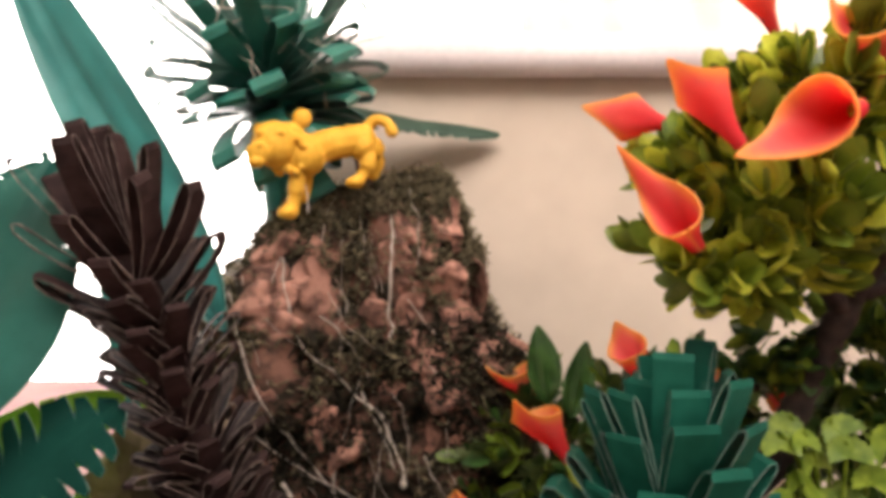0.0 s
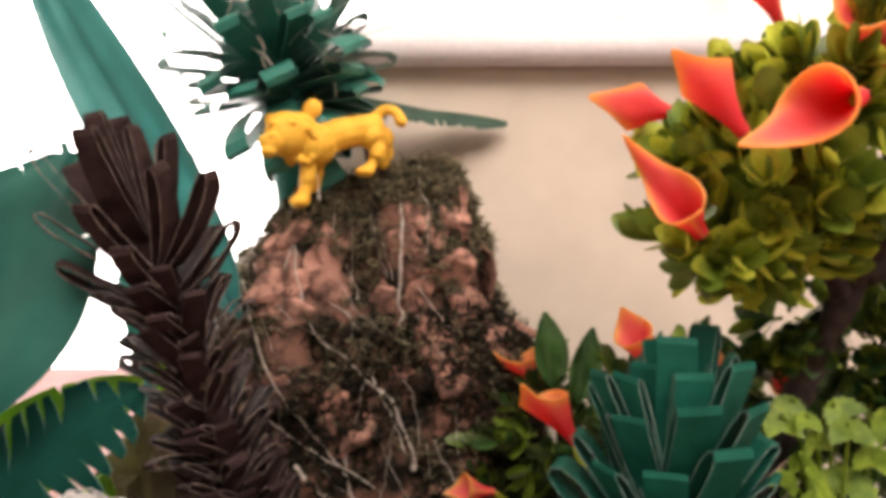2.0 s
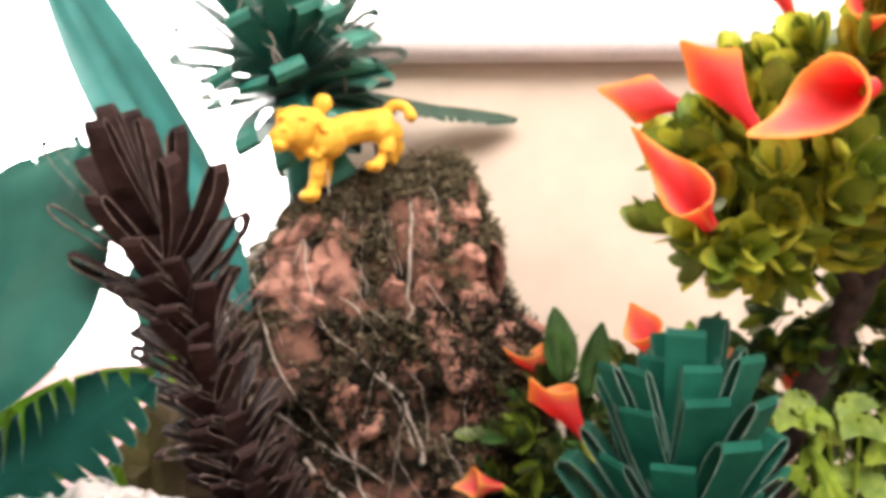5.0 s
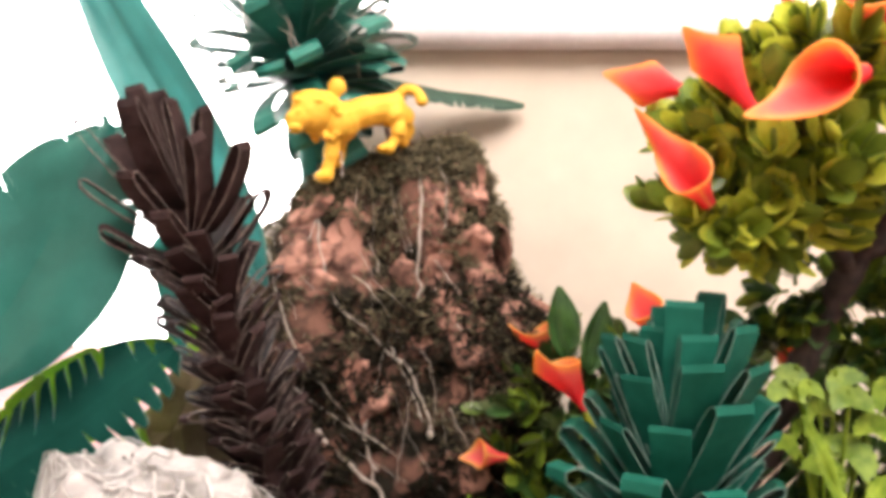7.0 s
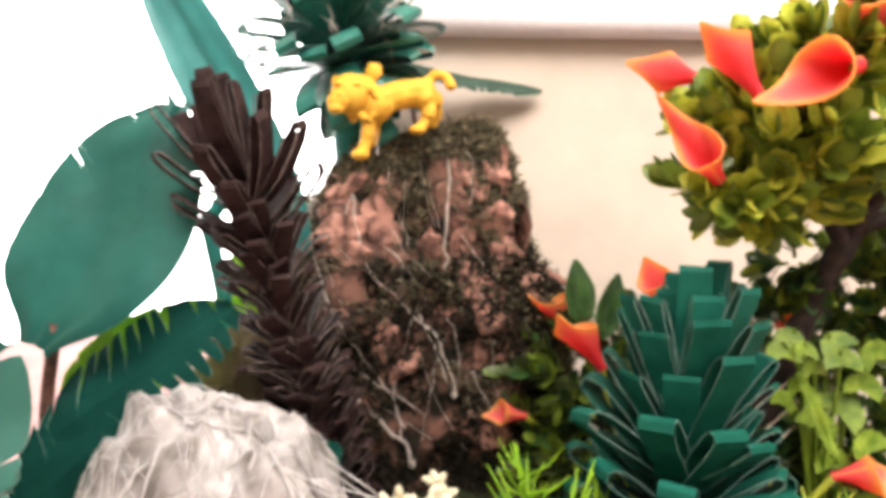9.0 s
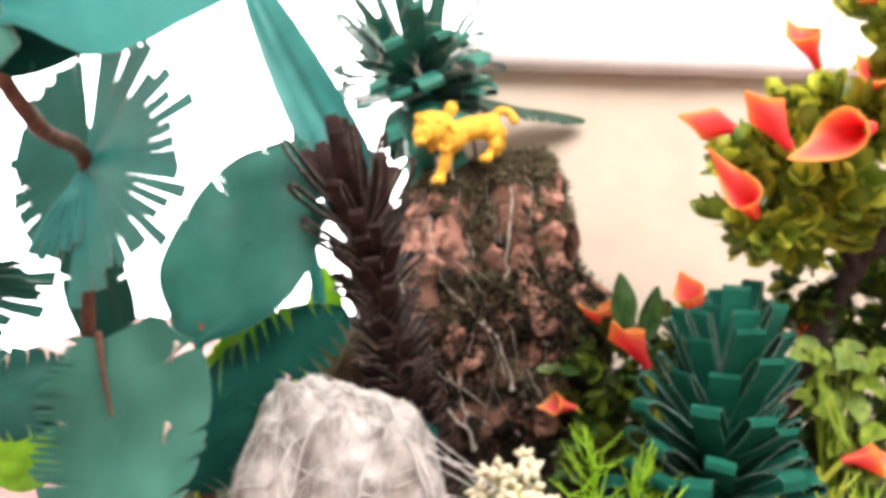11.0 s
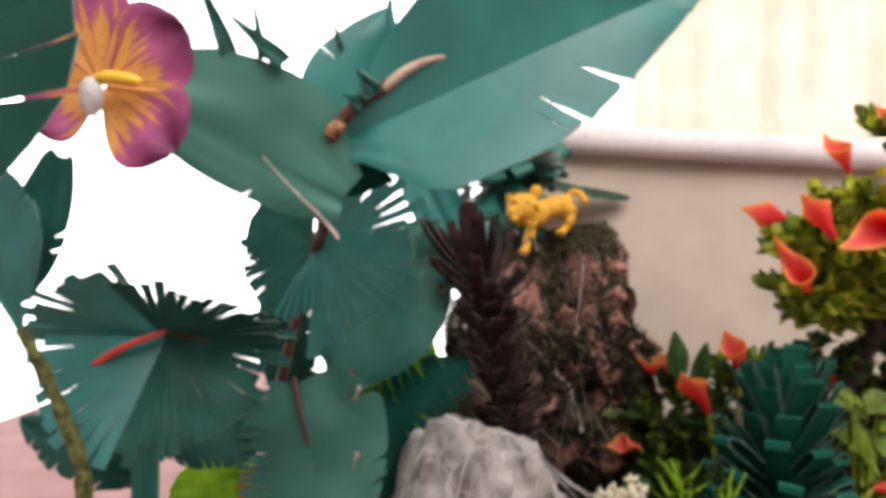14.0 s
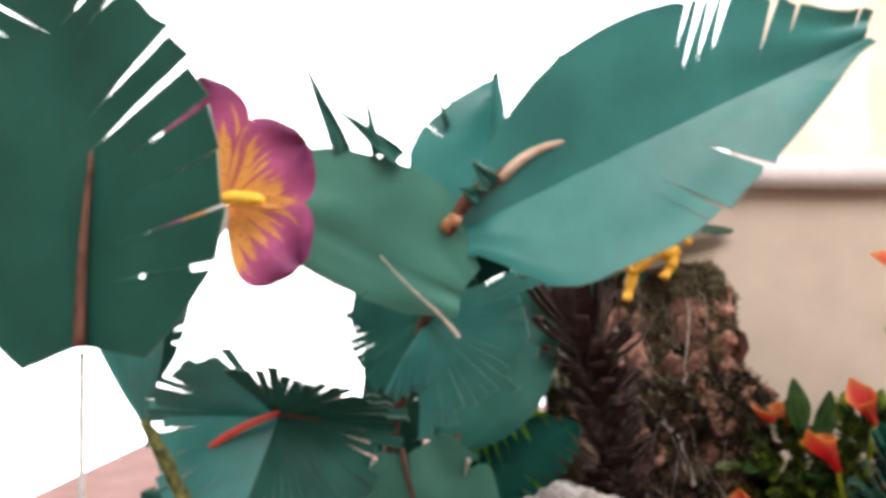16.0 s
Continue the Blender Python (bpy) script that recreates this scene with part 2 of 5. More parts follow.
def axes(z, x_hint):
    z = V(z).normalized()
    x = V(x_hint) - z * z.dot(V(x_hint))
    x = x.normalized() if x.length > 1e-6 else z.orthogonal().normalized()
    return x, z.cross(x), z


def tube(bm, pts, radii, seg=8, wobble=0.0, mat_index=0):
    pts = [V(p) for p in pts]
    if not isinstance(radii, (list, tuple)):
        radii = [radii] * len(pts)
    rings = []
    ref = V((0.3, 0.2, 1))
    for i, p in enumerate(pts):
        d = pts[min(i + 1, len(pts) - 1)] - pts[max(i - 1, 0)]
        x, y, _ = axes(d, ref)
        ref = x
        ring = []
        for k in range(seg):
            a = 2 * math.pi * k / seg
            r = radii[i] * (1 + wobble * (random.random() - 0.5))
            ring.append(bm.verts.new(p + (x * math.cos(a) + y * math.sin(a)) * r))
        rings.append(ring)
    for a, b in zip(rings, rings[1:]):
        for k in range(seg):
            f = bm.faces.new((a[k], a[(k + 1) % seg], b[(k + 1) % seg], b[k]))
            f.material_index = mat_index
    bm.faces.new(rings[0][::-1]).material_index = mat_index
    bm.faces.new(rings[-1]).material_index = mat_index
    return bm


def spline(pts, n=6):
    """A smooth line through points."""
    pts = [V(p) for p in pts]
    out = []
    for i in range(len(pts) - 1):
        p0, p1, p2, p3 = pts[max(i - 1, 0)], pts[i], pts[i + 1], pts[min(i + 2, len(pts) - 1)]
        for k in range(n):
            t = k / n
            out.append(0.5 * ((2 * p1) + (p2 - p0) * t + (2 * p0 - 5 * p1 + 4 * p2 - p3) * t * t + (3 * p1 - p0 - 3 * p2 + p3) * t ** 3))
    out.append(pts[-1])
    return out


def box(bm, lo, hi, bevel=0.0):
    r = bmesh.ops.create_cube(bm, size=1.0)
    for v in r["verts"]:
        v.co = V([lo[i] + (hi[i] - lo[i]) * (v.co[i] + 0.5) for i in range(3)])
    if bevel:
        bmesh.ops.bevel(bm, geom=list({e for v in r["verts"] for e in v.link_edges}), offset=bevel, segments=2, affect='EDGES', profile=0.5)
    return bm


def leaf(base, tip, width, normal, n=18, slant=0.35, slit=0.3, depth=(0.3, 0.6), gap=0.012, droop=0.1, fold=0.15, curl=0.0,
         peak=0.8, round_=0.6, jag=0.04, ripple=0.0025, seed=1):
    """A paper leaf: two halves folded along a midrib, cut in from the rim by slanted slits."""
    rnd = random.Random(seed)
    base, tip = V(base), V(tip)
    length = (tip - base).length
    side, nrm, t = axes(tip - base, V(normal).cross(tip - base))
    nrm = -nrm if nrm.dot(V(normal)) < 0 else nrm
    bm = bmesh.new()
    mid = bm.verts.layers.int.new("midrib")
    levels = 6
    for s in (1, -1):
        cuts = {i: (rnd.uniform(*depth), gap * rnd.uniform(0.4, 1.3)) for i in range(1, n) if rnd.random() < slit}
        edge = [1 + rnd.uniform(-jag, jag) for _ in range(n)]
        grid = []
        for i in range(n):
            col = []
            for which in (0, 1):
                line = []
                for k in range(levels + 1):
                    v = k / levels
                    u = (i + which) / n
                    cut = cuts.get(i + which)
                    if cut and v > 1 - cut[0]:
                        u += (1 if which == 0 else -1) * cut[1] * (v - 1 + cut[0]) / cut[0]
                    wmax = 0.5 * width * max(0.02, math.sin(math.pi * min(1, max(0, u)) ** peak)) ** round_
                    w = v * wmax * (edge[i] if k == levels and cut else 1)
                    along = u * length + slant * w * (1 - u)
                    h = -droop * u * u * length + fold * w + curl * w * w / width
                    h += ripple * noise.noise(V((u * 3.1 + seed, v * 2.3 * s, seed * 1.7)))
                    if cut and v > 1 - cut[0]:
                        h += (0.006 * width) * (1 if which else -1) * (v - 1 + cut[0])
                    vert = bm.verts.new(base + t * along + side * (s * w) + nrm * h)
                    vert[mid] = 1 if k == 0 else 0
                    line.append(vert)
                col.append(line)
            grid.append(col)
        for a, b in grid:
            for k in range(levels):
                q = (a[k], b[k], b[k + 1], a[k + 1])
                bm.faces.new(q if s > 0 else q[::-1])
    bmesh.ops.remove_doubles(bm, verts=bm.verts, dist=2e-5)
    bmesh.ops.dissolve_degenerate(bm, dist=1e-6, edges=bm.edges)
    for e in bm.edges:
        if e.verts[0][mid] and e.verts[1][mid]:
            e.smooth = False
    return bm


def slit_leaf(base, tip, normal, right, left, n=24, slant=0.5, slit=(0.3, 0.3), depth=(0.3, 0.6), gap=0.008, fold=(0.1, 0.1), bow=0.0, ext=0.06, jag=0.05, ripple=0.002,
              lift=0.0012, start=(0.0, 0.0), root=-0.25, seed=1):
    """A paper leaf with its own outline on either side of the fold, given as half widths from base to tip, cut by slanted slits into strips that lie unevenly."""
    rnd = random.Random(seed)
    base, tip = V(base), V(tip)
    length = (tip - base).length
    t = (tip - base).normalized()
    nrm = (V(normal) - t * t.dot(V(normal))).normalized()
    side = t.cross(nrm)

    def half(prof, a):
        if a < 0:
            return prof[0] * math.sqrt(max(0.0, 1 - (a / ext) ** 2))
        if a > 1:
            return prof[-1] * math.sqrt(max(0.0, 1 - ((a - 1) / ext) ** 2))
        k = a * (len(prof) - 1)
        i = min(len(prof) - 2, int(k))
        p0, p1, p2, p3 = prof[max(i - 1, 0)], prof[i], prof[i + 1], prof[min(i + 2, len(prof) - 1)]
        q = k - i
        return max(0.0, 0.5 * (2 * p1 + (p2 - p0) * q + (2 * p0 - 5 * p1 + 4 * p2 - p3) * q * q + (3 * p1 - p0 - 3 * p2 + p3) * q ** 3))

    bm = bmesh.new()
    mid = bm.verts.layers.int.new("midrib")
    levels = 7
    for s, prof, chance, tilt, first in ((1, right, slit[0], fold[0], start[0]), (-1, left, slit[1], fold[1], start[1])):
        cuts = {i: (rnd.uniform(*depth), gap * rnd.uniform(0.15, 1.5)) for i in range(1, n) if rnd.random() < chance and i >= first * n}
        rise = rnd.uniform(-1, 1) * lift
        for i in range(n):
            if i in cuts:
                rise = rnd.uniform(-1, 1) * lift
            end = 1 + rnd.uniform(-jag, jag) * (1 if chance > 0 else 0.2)
            cols = []
            for which in (0, 1):
                u0 = (i + which) / n
                c = cuts.get(i + which)
                lean = root + (slant - root) * min(1.0, 2.2 * u0) if slant > 0 else slant
                w = half(prof, u0)
                for _ in range(9):
                    w = 0.5 * (w + half(prof, u0 + lean * w / length))
                line = []
                for k in range(levels + 1):
                    v = k / levels
                    u = u0
                    if c and v > 1 - c[0]:
                        u += (1 if which == 0 else -1) * c[1] * (v - 1 + c[0]) / c[0]
                    out = v * w * (end if c and k == levels else 1)
                    along = u * length + lean * out
                    q = along / length
                    hgt = tilt * out - bow * q * q * length + ripple * noise.noise(V((q * 2.9 + seed, v * 2.1 * s, seed * 1.7)))
                    hgt += rise * max(0.0, v - 0.35) ** 1.3
                    vert = bm.verts.new(base + t * along + side * (s * out) + nrm * hgt)
                    vert[mid] = 1 if k == 0 else 0
                    line.append(vert)
                cols.append(line)
            a, b = cols
            for k in range(levels):
                q = (a[k], b[k], b[k + 1], a[k + 1])
                bm.faces.new(q if s > 0 else q[::-1])
    bmesh.ops.remove_doubles(bm, verts=bm.verts, dist=2e-5)
    bmesh.ops.dissolve_degenerate(bm, dist=1e-6, edges=bm.edges)
    for e in bm.edges:
        if e.verts[0][mid] and e.verts[1][mid]:
            e.smooth = False
    return bm


def fan(center, normal, up, radius, a0=-180, a1=180, n=40, slit=0.8, depth=(0.3, 0.55), gap=0.25, cone=0.1, squash=1.0, jag=0.06, seed=1, scallop=0.0):
    """A round paper leaf cut into a fringe along its rim."""
    rnd = random.Random(seed)
    side, up_, nrm = axes(normal, V(up).cross(V(normal)))
    c = V(center)
    bm = bmesh.new()
    cuts = {i: (rnd.uniform(*depth), gap * rnd.uniform(0.3, 1.2)) for i in range(n + 1) if rnd.random() < slit}
    levels = 5
    for i in range(n):
        end = 1 + rnd.uniform(-jag, jag)
        lift = rnd.uniform(-1, 1) * 0.05
        cols = []
        for which in (0, 1):
            line = []
            for k in range(levels + 1):
                v = k / levels
                q = i + which
                off = 0
                cut = cuts.get(q)
                if cut and v > 1 - cut[0]:
                    off = (1 if which == 0 else -1) * cut[1] * (v - 1 + cut[0]) / cut[0]
                a = radians(a0 + (a1 - a0) * (q + off) / n)
                r = radius * v * (end if k == levels else 1) * (1 + scallop * math.cos(a * 16) * v ** 3)
                h = cone * r + (lift * radius * max(0, v - 0.55) if cut else 0) + 0.03 * radius * noise.noise(V((math.cos(a) * 1.5, math.sin(a) * 1.5, seed)))
                line.append(bm.verts.new(c + side * (math.sin(a) * r) + up_ * (math.cos(a) * r * squash) + nrm * h))
            cols.append(line)
        for k in range(levels):
            bm.faces.new((cols[0][k], cols[0][k + 1], cols[1][k + 1], cols[1][k]))
    bmesh.ops.remove_doubles(bm, verts=bm.verts, dist=2e-5)
    bmesh.ops.dissolve_degenerate(bm, dist=1e-6, edges=bm.edges)
    return bm


def ribbon(bm, path, width, thick=0.0005, taper=0.0):
    """A strip of card along a path in the x-z plane, as wide as y; its cut edges take the second material."""
    rows = []
    count = len(path)
    for i, (x, z) in enumerate(path):
        x0, z0 = path[max(i - 1, 0)]
        x1, z1 = path[min(i + 1, count - 1)]
        d = V((x1 - x0, 0, z1 - z0)).normalized()
        nrm = V((-d.z, 0, d.x)) * thick * 0.5
        far = x / max(p[0] for p in path)
        w = 0.5 * width * (1 - taper * max(0, far) ** 2)
        p = V((x, 0, z))
        rows.append([bm.verts.new(p + nrm + V((0, w, 0))), bm.verts.new(p + nrm - V((0, w, 0))),
                     bm.verts.new(p - nrm - V((0, w, 0))), bm.verts.new(p - nrm + V((0, w, 0)))])
    for a, b in zip(rows, rows[1:]):
        for k in range(4):
            f = bm.faces.new((a[k], a[(k + 1) % 4], b[(k + 1) % 4], b[k]))
            f.material_index = 1 if k in (1, 3) else 0
    bm.faces.new(rows[0]).material_index = 1
    bm.faces.new(rows[-1][::-1]).material_index = 1
    return bm


def loop_path(length, open_, bend, flat=0.0):
    """A strip folded over into a long loop: out along the top, round the tip and back below."""
    out = []
    for u, h in ((0, 0.2), (0.3, 0.8), (0.6, 1), (0.85, 1), (0.96, 0.75), (1, 0), (0.96, -0.75), (0.82, -1), (0.5, -0.9), (0.2, -0.5), (0.02, -0.2)):
        out.append((u * length, h * open_ + bend * u * u * length))
    return out


def place(mesh, name, parent, at, out, up, roll=0.0):
    """An object of its own on a shared mesh: x along out, z near up."""
    x = V(out).normalized()
    y = V(up).cross(x).normalized()
    z = x.cross(y)
    m = Matrix((x, y, z)).transposed().to_4x4() @ Matrix.Rotation(roll, 4, 'X')
    ob = new(name, mesh)
    ob.parent = parent
    ob.matrix_basis = Matrix.Translation(V(at) - origin_of(parent)) @ m
    return ob


# ---------------------------------------------------------------- the setting
def structure(name, bm, m, smooth=False):
    ob = part(name, bm, m, None, smooth=smooth)
    return tagged(ob, kind="structure")


structure("floor", box(bmesh.new(), (-2.6, -2.6, -0.76), (2.6, 1.2, -0.72)), FLOOR)
structure("ceiling", box(bmesh.new(), (-2.6, -2.6, 1.9), (2.6, 3.2, 1.95)), ROOM)
structure("wall_rear", box(bmesh.new(), (-2.6, -2.6, -0.72), (2.6, -2.5, 1.9)), ROOM)
structure("wall_right", box(bmesh.new(), (2.5, -2.5, -0.72), (2.6, 3.2, 1.9)), ROOM)
structure("wall_left", box(bmesh.new(), (-2.6, -2.5, -0.72), (-2.5, 1.2, 1.9)), ROOM)

bm = bmesh.new()
box(bm, (-9, 5.0, -4.0), (9, 5.02, 6.0))
backdrop = structure("backdrop", bm, ROOM)
glow = bpy.data.materials.new("bright_daylight")
glow.use_nodes = True
gp = glow.node_tree.nodes["Principled BSDF"]
gp.inputs["Base Color"].default_value = (0.8, 0.8, 0.8, 1)
gp.inputs["Emission Color"].default_value = (1.0, 0.985, 0.97, 1)
gp.inputs["Emission Strength"].default_value = 4.5
backdrop.data.materials[0] = glow


def rolled_ledge():
    """A half wall of plaster with a rounded, painted ledge along its top."""
    bm = bmesh.new()
    nx, nz = 60, 24
    grid = [[None] * (nz + 1) for _ in range(nx + 1)]
    for i in range(nx + 1):
        for j in range(nz + 1):
            x, z = -0.085 + 1.1 * i / nx, 0.03 + 0.30 * j / nz
            grid[i][j] = bm.verts.new((x, 0.440 + 0.0022 * noise.noise(V((x * 9, z * 9, 0))), z))
    for i in range(nx):
        for j in range(nz):
            bm.faces.new((grid[i][j], grid[i + 1][j], grid[i + 1][j + 1], grid[i][j + 1]))
    box(bm, (-0.085, 0.443, 0.03), (1.015, 0.475, 0.33))
    structure("wall_back", bm, WALL, True)
    bm = bmesh.new()
    prof = []
    for k in range(13):
        a = math.pi * k / 12
        prof.append((0.432 - 0.011 * math.sin(a), 0.342 - 0.0135 * math.cos(a)))
    prof += [(0.478, 0.3555), (0.478, 0.3305), (0.441, 0.3305)]
    rows = []
    for i in range(41):
        x = -0.088 + 1.106 * i / 40
        rows.append([bm.verts.new((x, y + 0.0008 * noise.noise(V((x * 14, z * 30, 3))), z + 0.0006 * noise.noise(V((x * 11, z * 20, 9))))) for y, z in prof])
    for a, b in zip(rows, rows[1:]):
        for k in range(len(prof)):
            q = (k + 1) % len(prof)
            bm.faces.new((a[k], b[k], b[q], a[q]))
    bm.faces.new(rows[0])
    bm.faces.new(rows[-1][::-1])
    structure("trim", bm, LEDGE, True)


rolled_ledge()


def curtain():
    bm = bmesh.new()
    top, bottom = 1.2, 0.02
    rows = []
    for i in range(181):
        x = 0.06 + 1.07 * i / 180
        f = 0.012 * math.sin(x * 70 + 1.5 * math.sin(x * 13)) + 0.005 * math.sin(x * 167)
        rows.append([bm.verts.new((x, 0.535 + f * (0.6 + 0.4 * k / 8), bottom + (top - bottom) * k / 8)) for k in range(9)])
    for a, b in zip(rows, rows[1:]):
        for k in range(8):
            bm.faces.new((a[k], b[k], b[k + 1], a[k + 1]))
    ob = part("curtain", bm, CURTAIN, None, sheet=0.0008)
    tagged(ob, "cream fabric curtain hanging in soft folds before the window", "curtain")
    bm = bmesh.new()
    tube(bm, [(0.0, 0.535, 1.2), (1.17, 0.535, 1.2)], 0.008, 12)
    box(bm, (1.14, 0.527, 1.2), (1.15, 0.543, 1.9))
    box(bm, (0.01, 0.527, 1.2), (0.02, 0.543, 1.9))
    tagged(part("curtain_rod", bm, WIRE, None), "thin grey metal curtain rod hung from the ceiling", "curtain rod")


curtain()


def table():
    t = thing("table", (0.2, 0.3, -0.72), "low table under a plain pink cloth", "table")
    part("tabletop", box(bmesh.new(), (-0.60, -0.45, 0.0), (1.2, 1.0, 0.03), 0.004), PINK, t, "pink cloth-covered top")
    for x in (-0.5, 1.1):
        for y in (-0.35, 0.9):
            part("leg", box(bmesh.new(), (x - 0.03, y - 0.03, -0.72), (x + 0.03, y + 0.03, 0.0), 0.004), BARK, t)


table()


def ground_cover():
    """The uneven dark mat on which the plants stand."""
    bm = bmesh.new()
    n = 60
    g = []
    for i in range(n + 1):
        row = []
        for j in range(n + 1):
            x, y = -0.30 + 0.62 * i / n, 0.09 + 0.345 * j / n
            rim = min(1, min(i, n - i, j, n - j) / 4)
            z = 0.031 + rim * (0.016 + 0.008 * noise.noise(V((x * 22, y * 22, 0))) + 0.004 * noise.noise(V((x * 70, y * 70, 2))))
            row.append(bm.verts.new((x, y, z)))
        g.append(row)
    for i in range(n):
        for j in range(n):
            bm.faces.new((g[i][j], g[i + 1][j], g[i + 1][j + 1], g[i][j + 1]))
    structure("ground", bm, SOIL, True)


ground_cover()

# ---------------------------------------------------------------- the rock with its moss
ROCK_C = (-0.033, 0.388)


def rock_point(a, h):
    """A point on the rock: a is the bearing (0 to the right, -90 to the front), h runs from the ground to the top."""
    z = 0.040 + 0.205 * h
    steps = ((0.0, 0.080), (0.5, 0.077), (0.57, 0.072), (0.63, 0.060), (0.70, 0.049), (0.78, 0.047), (0.89, 0.040), (1.0, 0.034))
    k = max(n for n in range(len(steps) - 1) if steps[n][0] <= h)
    right = steps[k][1] + (steps[k + 1][1] - steps[k][1]) * (h - steps[k][0]) / (steps[k + 1][0] - steps[k][0])
    left = 0.088 - 0.008 * h - 0.030 * max(0.0, h - 0.70) / 0.30
    rx = right if math.cos(a) > 0 else left
    ry = 0.053 - 0.006 * h
    if h > 0.86:
        k = (h - 0.86) / 0.14
        rx *= math.sqrt(max(0.0, 1 - 0.65 * k * k))
        ry *= math.sqrt(max(0.0, 1 - 0.65 * k * k))
    c, s = math.cos(a), math.sin(a)
    sq = (abs(c) ** 2.8 + abs(s) ** 2.8) ** (-1 / 2.8)
    x = ROCK_C[0] + rx * c * sq
    y = ROCK_C[1] + ry * s * sq
    z += 0.014 * h * h * (x + 0.09) / 0.06 if h > 0.3 else 0
    if x < -0.05:
        y -= 0.65 * (-0.05 - x) * (1 if s < 0.2 else 0)
    d = V((c, s, 0.15))
    p = V((x, y, z))
    q = p * 1.0
    m = 0.0065 * noise.noise(q * 32) + 0.0045 * noise.noise(q * 75) + 0.0022 * noise.noise(q * 190)
    step = 0.004 * math.copysign(abs(noise.noise(q * 24 + V((5, 0, 0)))) ** 0.5, noise.noise(q * 24 + V((5, 0, 0))))
    p += d * (m + step)
    p.y = min(p.y, 0.436)
    return p


def big_rock():
    t = thing("rock", (ROCK_C[0], ROCK_C[1], 0.04), "tall brown craft rock with clay patches, dry moss and glue strings", "rock")
    bm = bmesh.new()
    na, nh = 150, 90
    rows = []
    for j in range(nh + 1):
        rows.append([bm.verts.new(rock_point(2 * math.pi * i / na, j / nh)) for i in range(na)])
    for a, b in zip(rows, rows[1:]):
        for i in range(na):
            bm.faces.new((a[i], a[(i + 1) % na], b[(i + 1) % na], b[i]))
    top = sum((v.co for v in rows[-1]), V((0, 0, 0))) / na
    inner = [rows[-1]]
    for k in (0.7, 0.4):
        ring = []
        for v in rows[-1]:
            p = top.lerp(v.co, k)
            p.z += 0.004 * noise.noise(p * 60) + 0.001
            ring.append(bm.verts.new(p))
        inner.append(ring)
    for a, b in zip(inner, inner[1:]):
        for i in range(na):
            bm.faces.new((a[i], a[(i + 1) % na], b[(i + 1) % na], b[i]))
    cv = bm.verts.new(top + V((0, 0, 0.001)))
    for i in range(na):
        bm.faces.new((inner[-1][i], inner[-1][(i + 1) % na], cv))
    part("body", bm, ROCK, t)
    rnd = random.Random(4)
    # flat flakes of clay pressed on the front
    for k in range(130):
        a, h = radians(rnd.uniform(-178, -5)), 0.16 + 0.80 * rnd.random() ** 0.62
        p = rock_point(a, h)
        if noise.noise(p * 26 + V((3, 0, 1))) < (-0.02 if h > 0.45 else 0.14):
            continue
        e1 = (rock_point(a + 0.06, h) - p).normalized()
        e2 = (rock_point(a, min(1, h + 0.03)) - p).normalized()
        nrm = e1.cross(e2).normalized()
        r = rnd.uniform(0.0055, 0.0125) * (1.4 if k % 4 == 0 else 1)
        turn = rnd.uniform(0, 3.14)
        e1, e2 = e1 * math.cos(turn) + e2 * math.sin(turn), (e2 * math.cos(turn) - e1 * math.sin(turn)) * rnd.uniform(0.45, 1.0)
        bm = bmesh.new()
        m = 13
        ph = rnd.uniform(0, 9)
        rr = [r * (1 + 0.95 * noise.noise(V((math.cos(2 * math.pi * i / m) * 1.3, math.sin(2 * math.pi * i / m) * 1.3, ph)))) for i in range(m)]
        rings = []
        for f, lift in ((1.10, -0.0028), (1.0, 0.0003), (0.86, 0.0010), (0.42, 0.0006)):
            rings.append([bm.verts.new(p + e1 * (math.cos(2 * math.pi * i / m) * rr[i] * f) + e2 * (math.sin(2 * math.pi * i / m) * rr[i] * f)
                                       + nrm * (lift + 0.0013 * noise.noise(V((i * 1.3, f * 5, ph))))) for i in range(m)])
        for u, w in zip(rings, rings[1:]):
            for i in range(m):
                bm.faces.new((u[i], u[(i + 1) % m], w[(i + 1) % m], w[i]))
        bm.faces.new(rings[-1])
        part("clay_flake", bm, CLAY, t, smooth=False)
    # loose moss fibres all over, standing off at the top and the right edge
    bm = bmesh.new()
    for k in range(9500):
        a = radians(rnd.uniform(-190, 15))
        h = 0.22 + 0.77 * rnd.random() ** 0.8 if k < 8600 else 0.90 + 0.09 * rnd.random()
        if k < 8600 and noise.noise(rock_point(a, h) * 26 + V((3, 0, 1))) > 0.05 and rnd.random() < 0.85:
            continue
        p = rock_point(a, h)
        out = V((math.cos(a), math.sin(a), 0.25))
        stand = 0.9 if (h > 0.9 or math.cos(a) > 0.75) else 0.35
        d = V((rnd.gauss(0, 1), rnd.gauss(0, 1), rnd.gauss(0, 1))).normalized()
        ln = rnd.uniform(0.0035, 0.0085)
        d2 = (d + out * stand).normalized()
        p1 = p + d2 * ln * 0.5 + out * 0.0008
        p2 = p1 + (d2 + V((rnd.gauss(0, 0.5), rnd.gauss(0, 0.5), rnd.gauss(0, 0.5)))).normalized() * ln * 0.5
        tube(bm, [p, p1 + out * 0.0012, p2 + out * 0.0010], [0.00056, 0.00052, 0.00034], 3)
    part("moss", bm, MOSS, t, "short dark dry moss fibres", kind="stuff")
    # moss thick about the foot, coloured near black for the plants' shade there
    bm = bmesh.new()
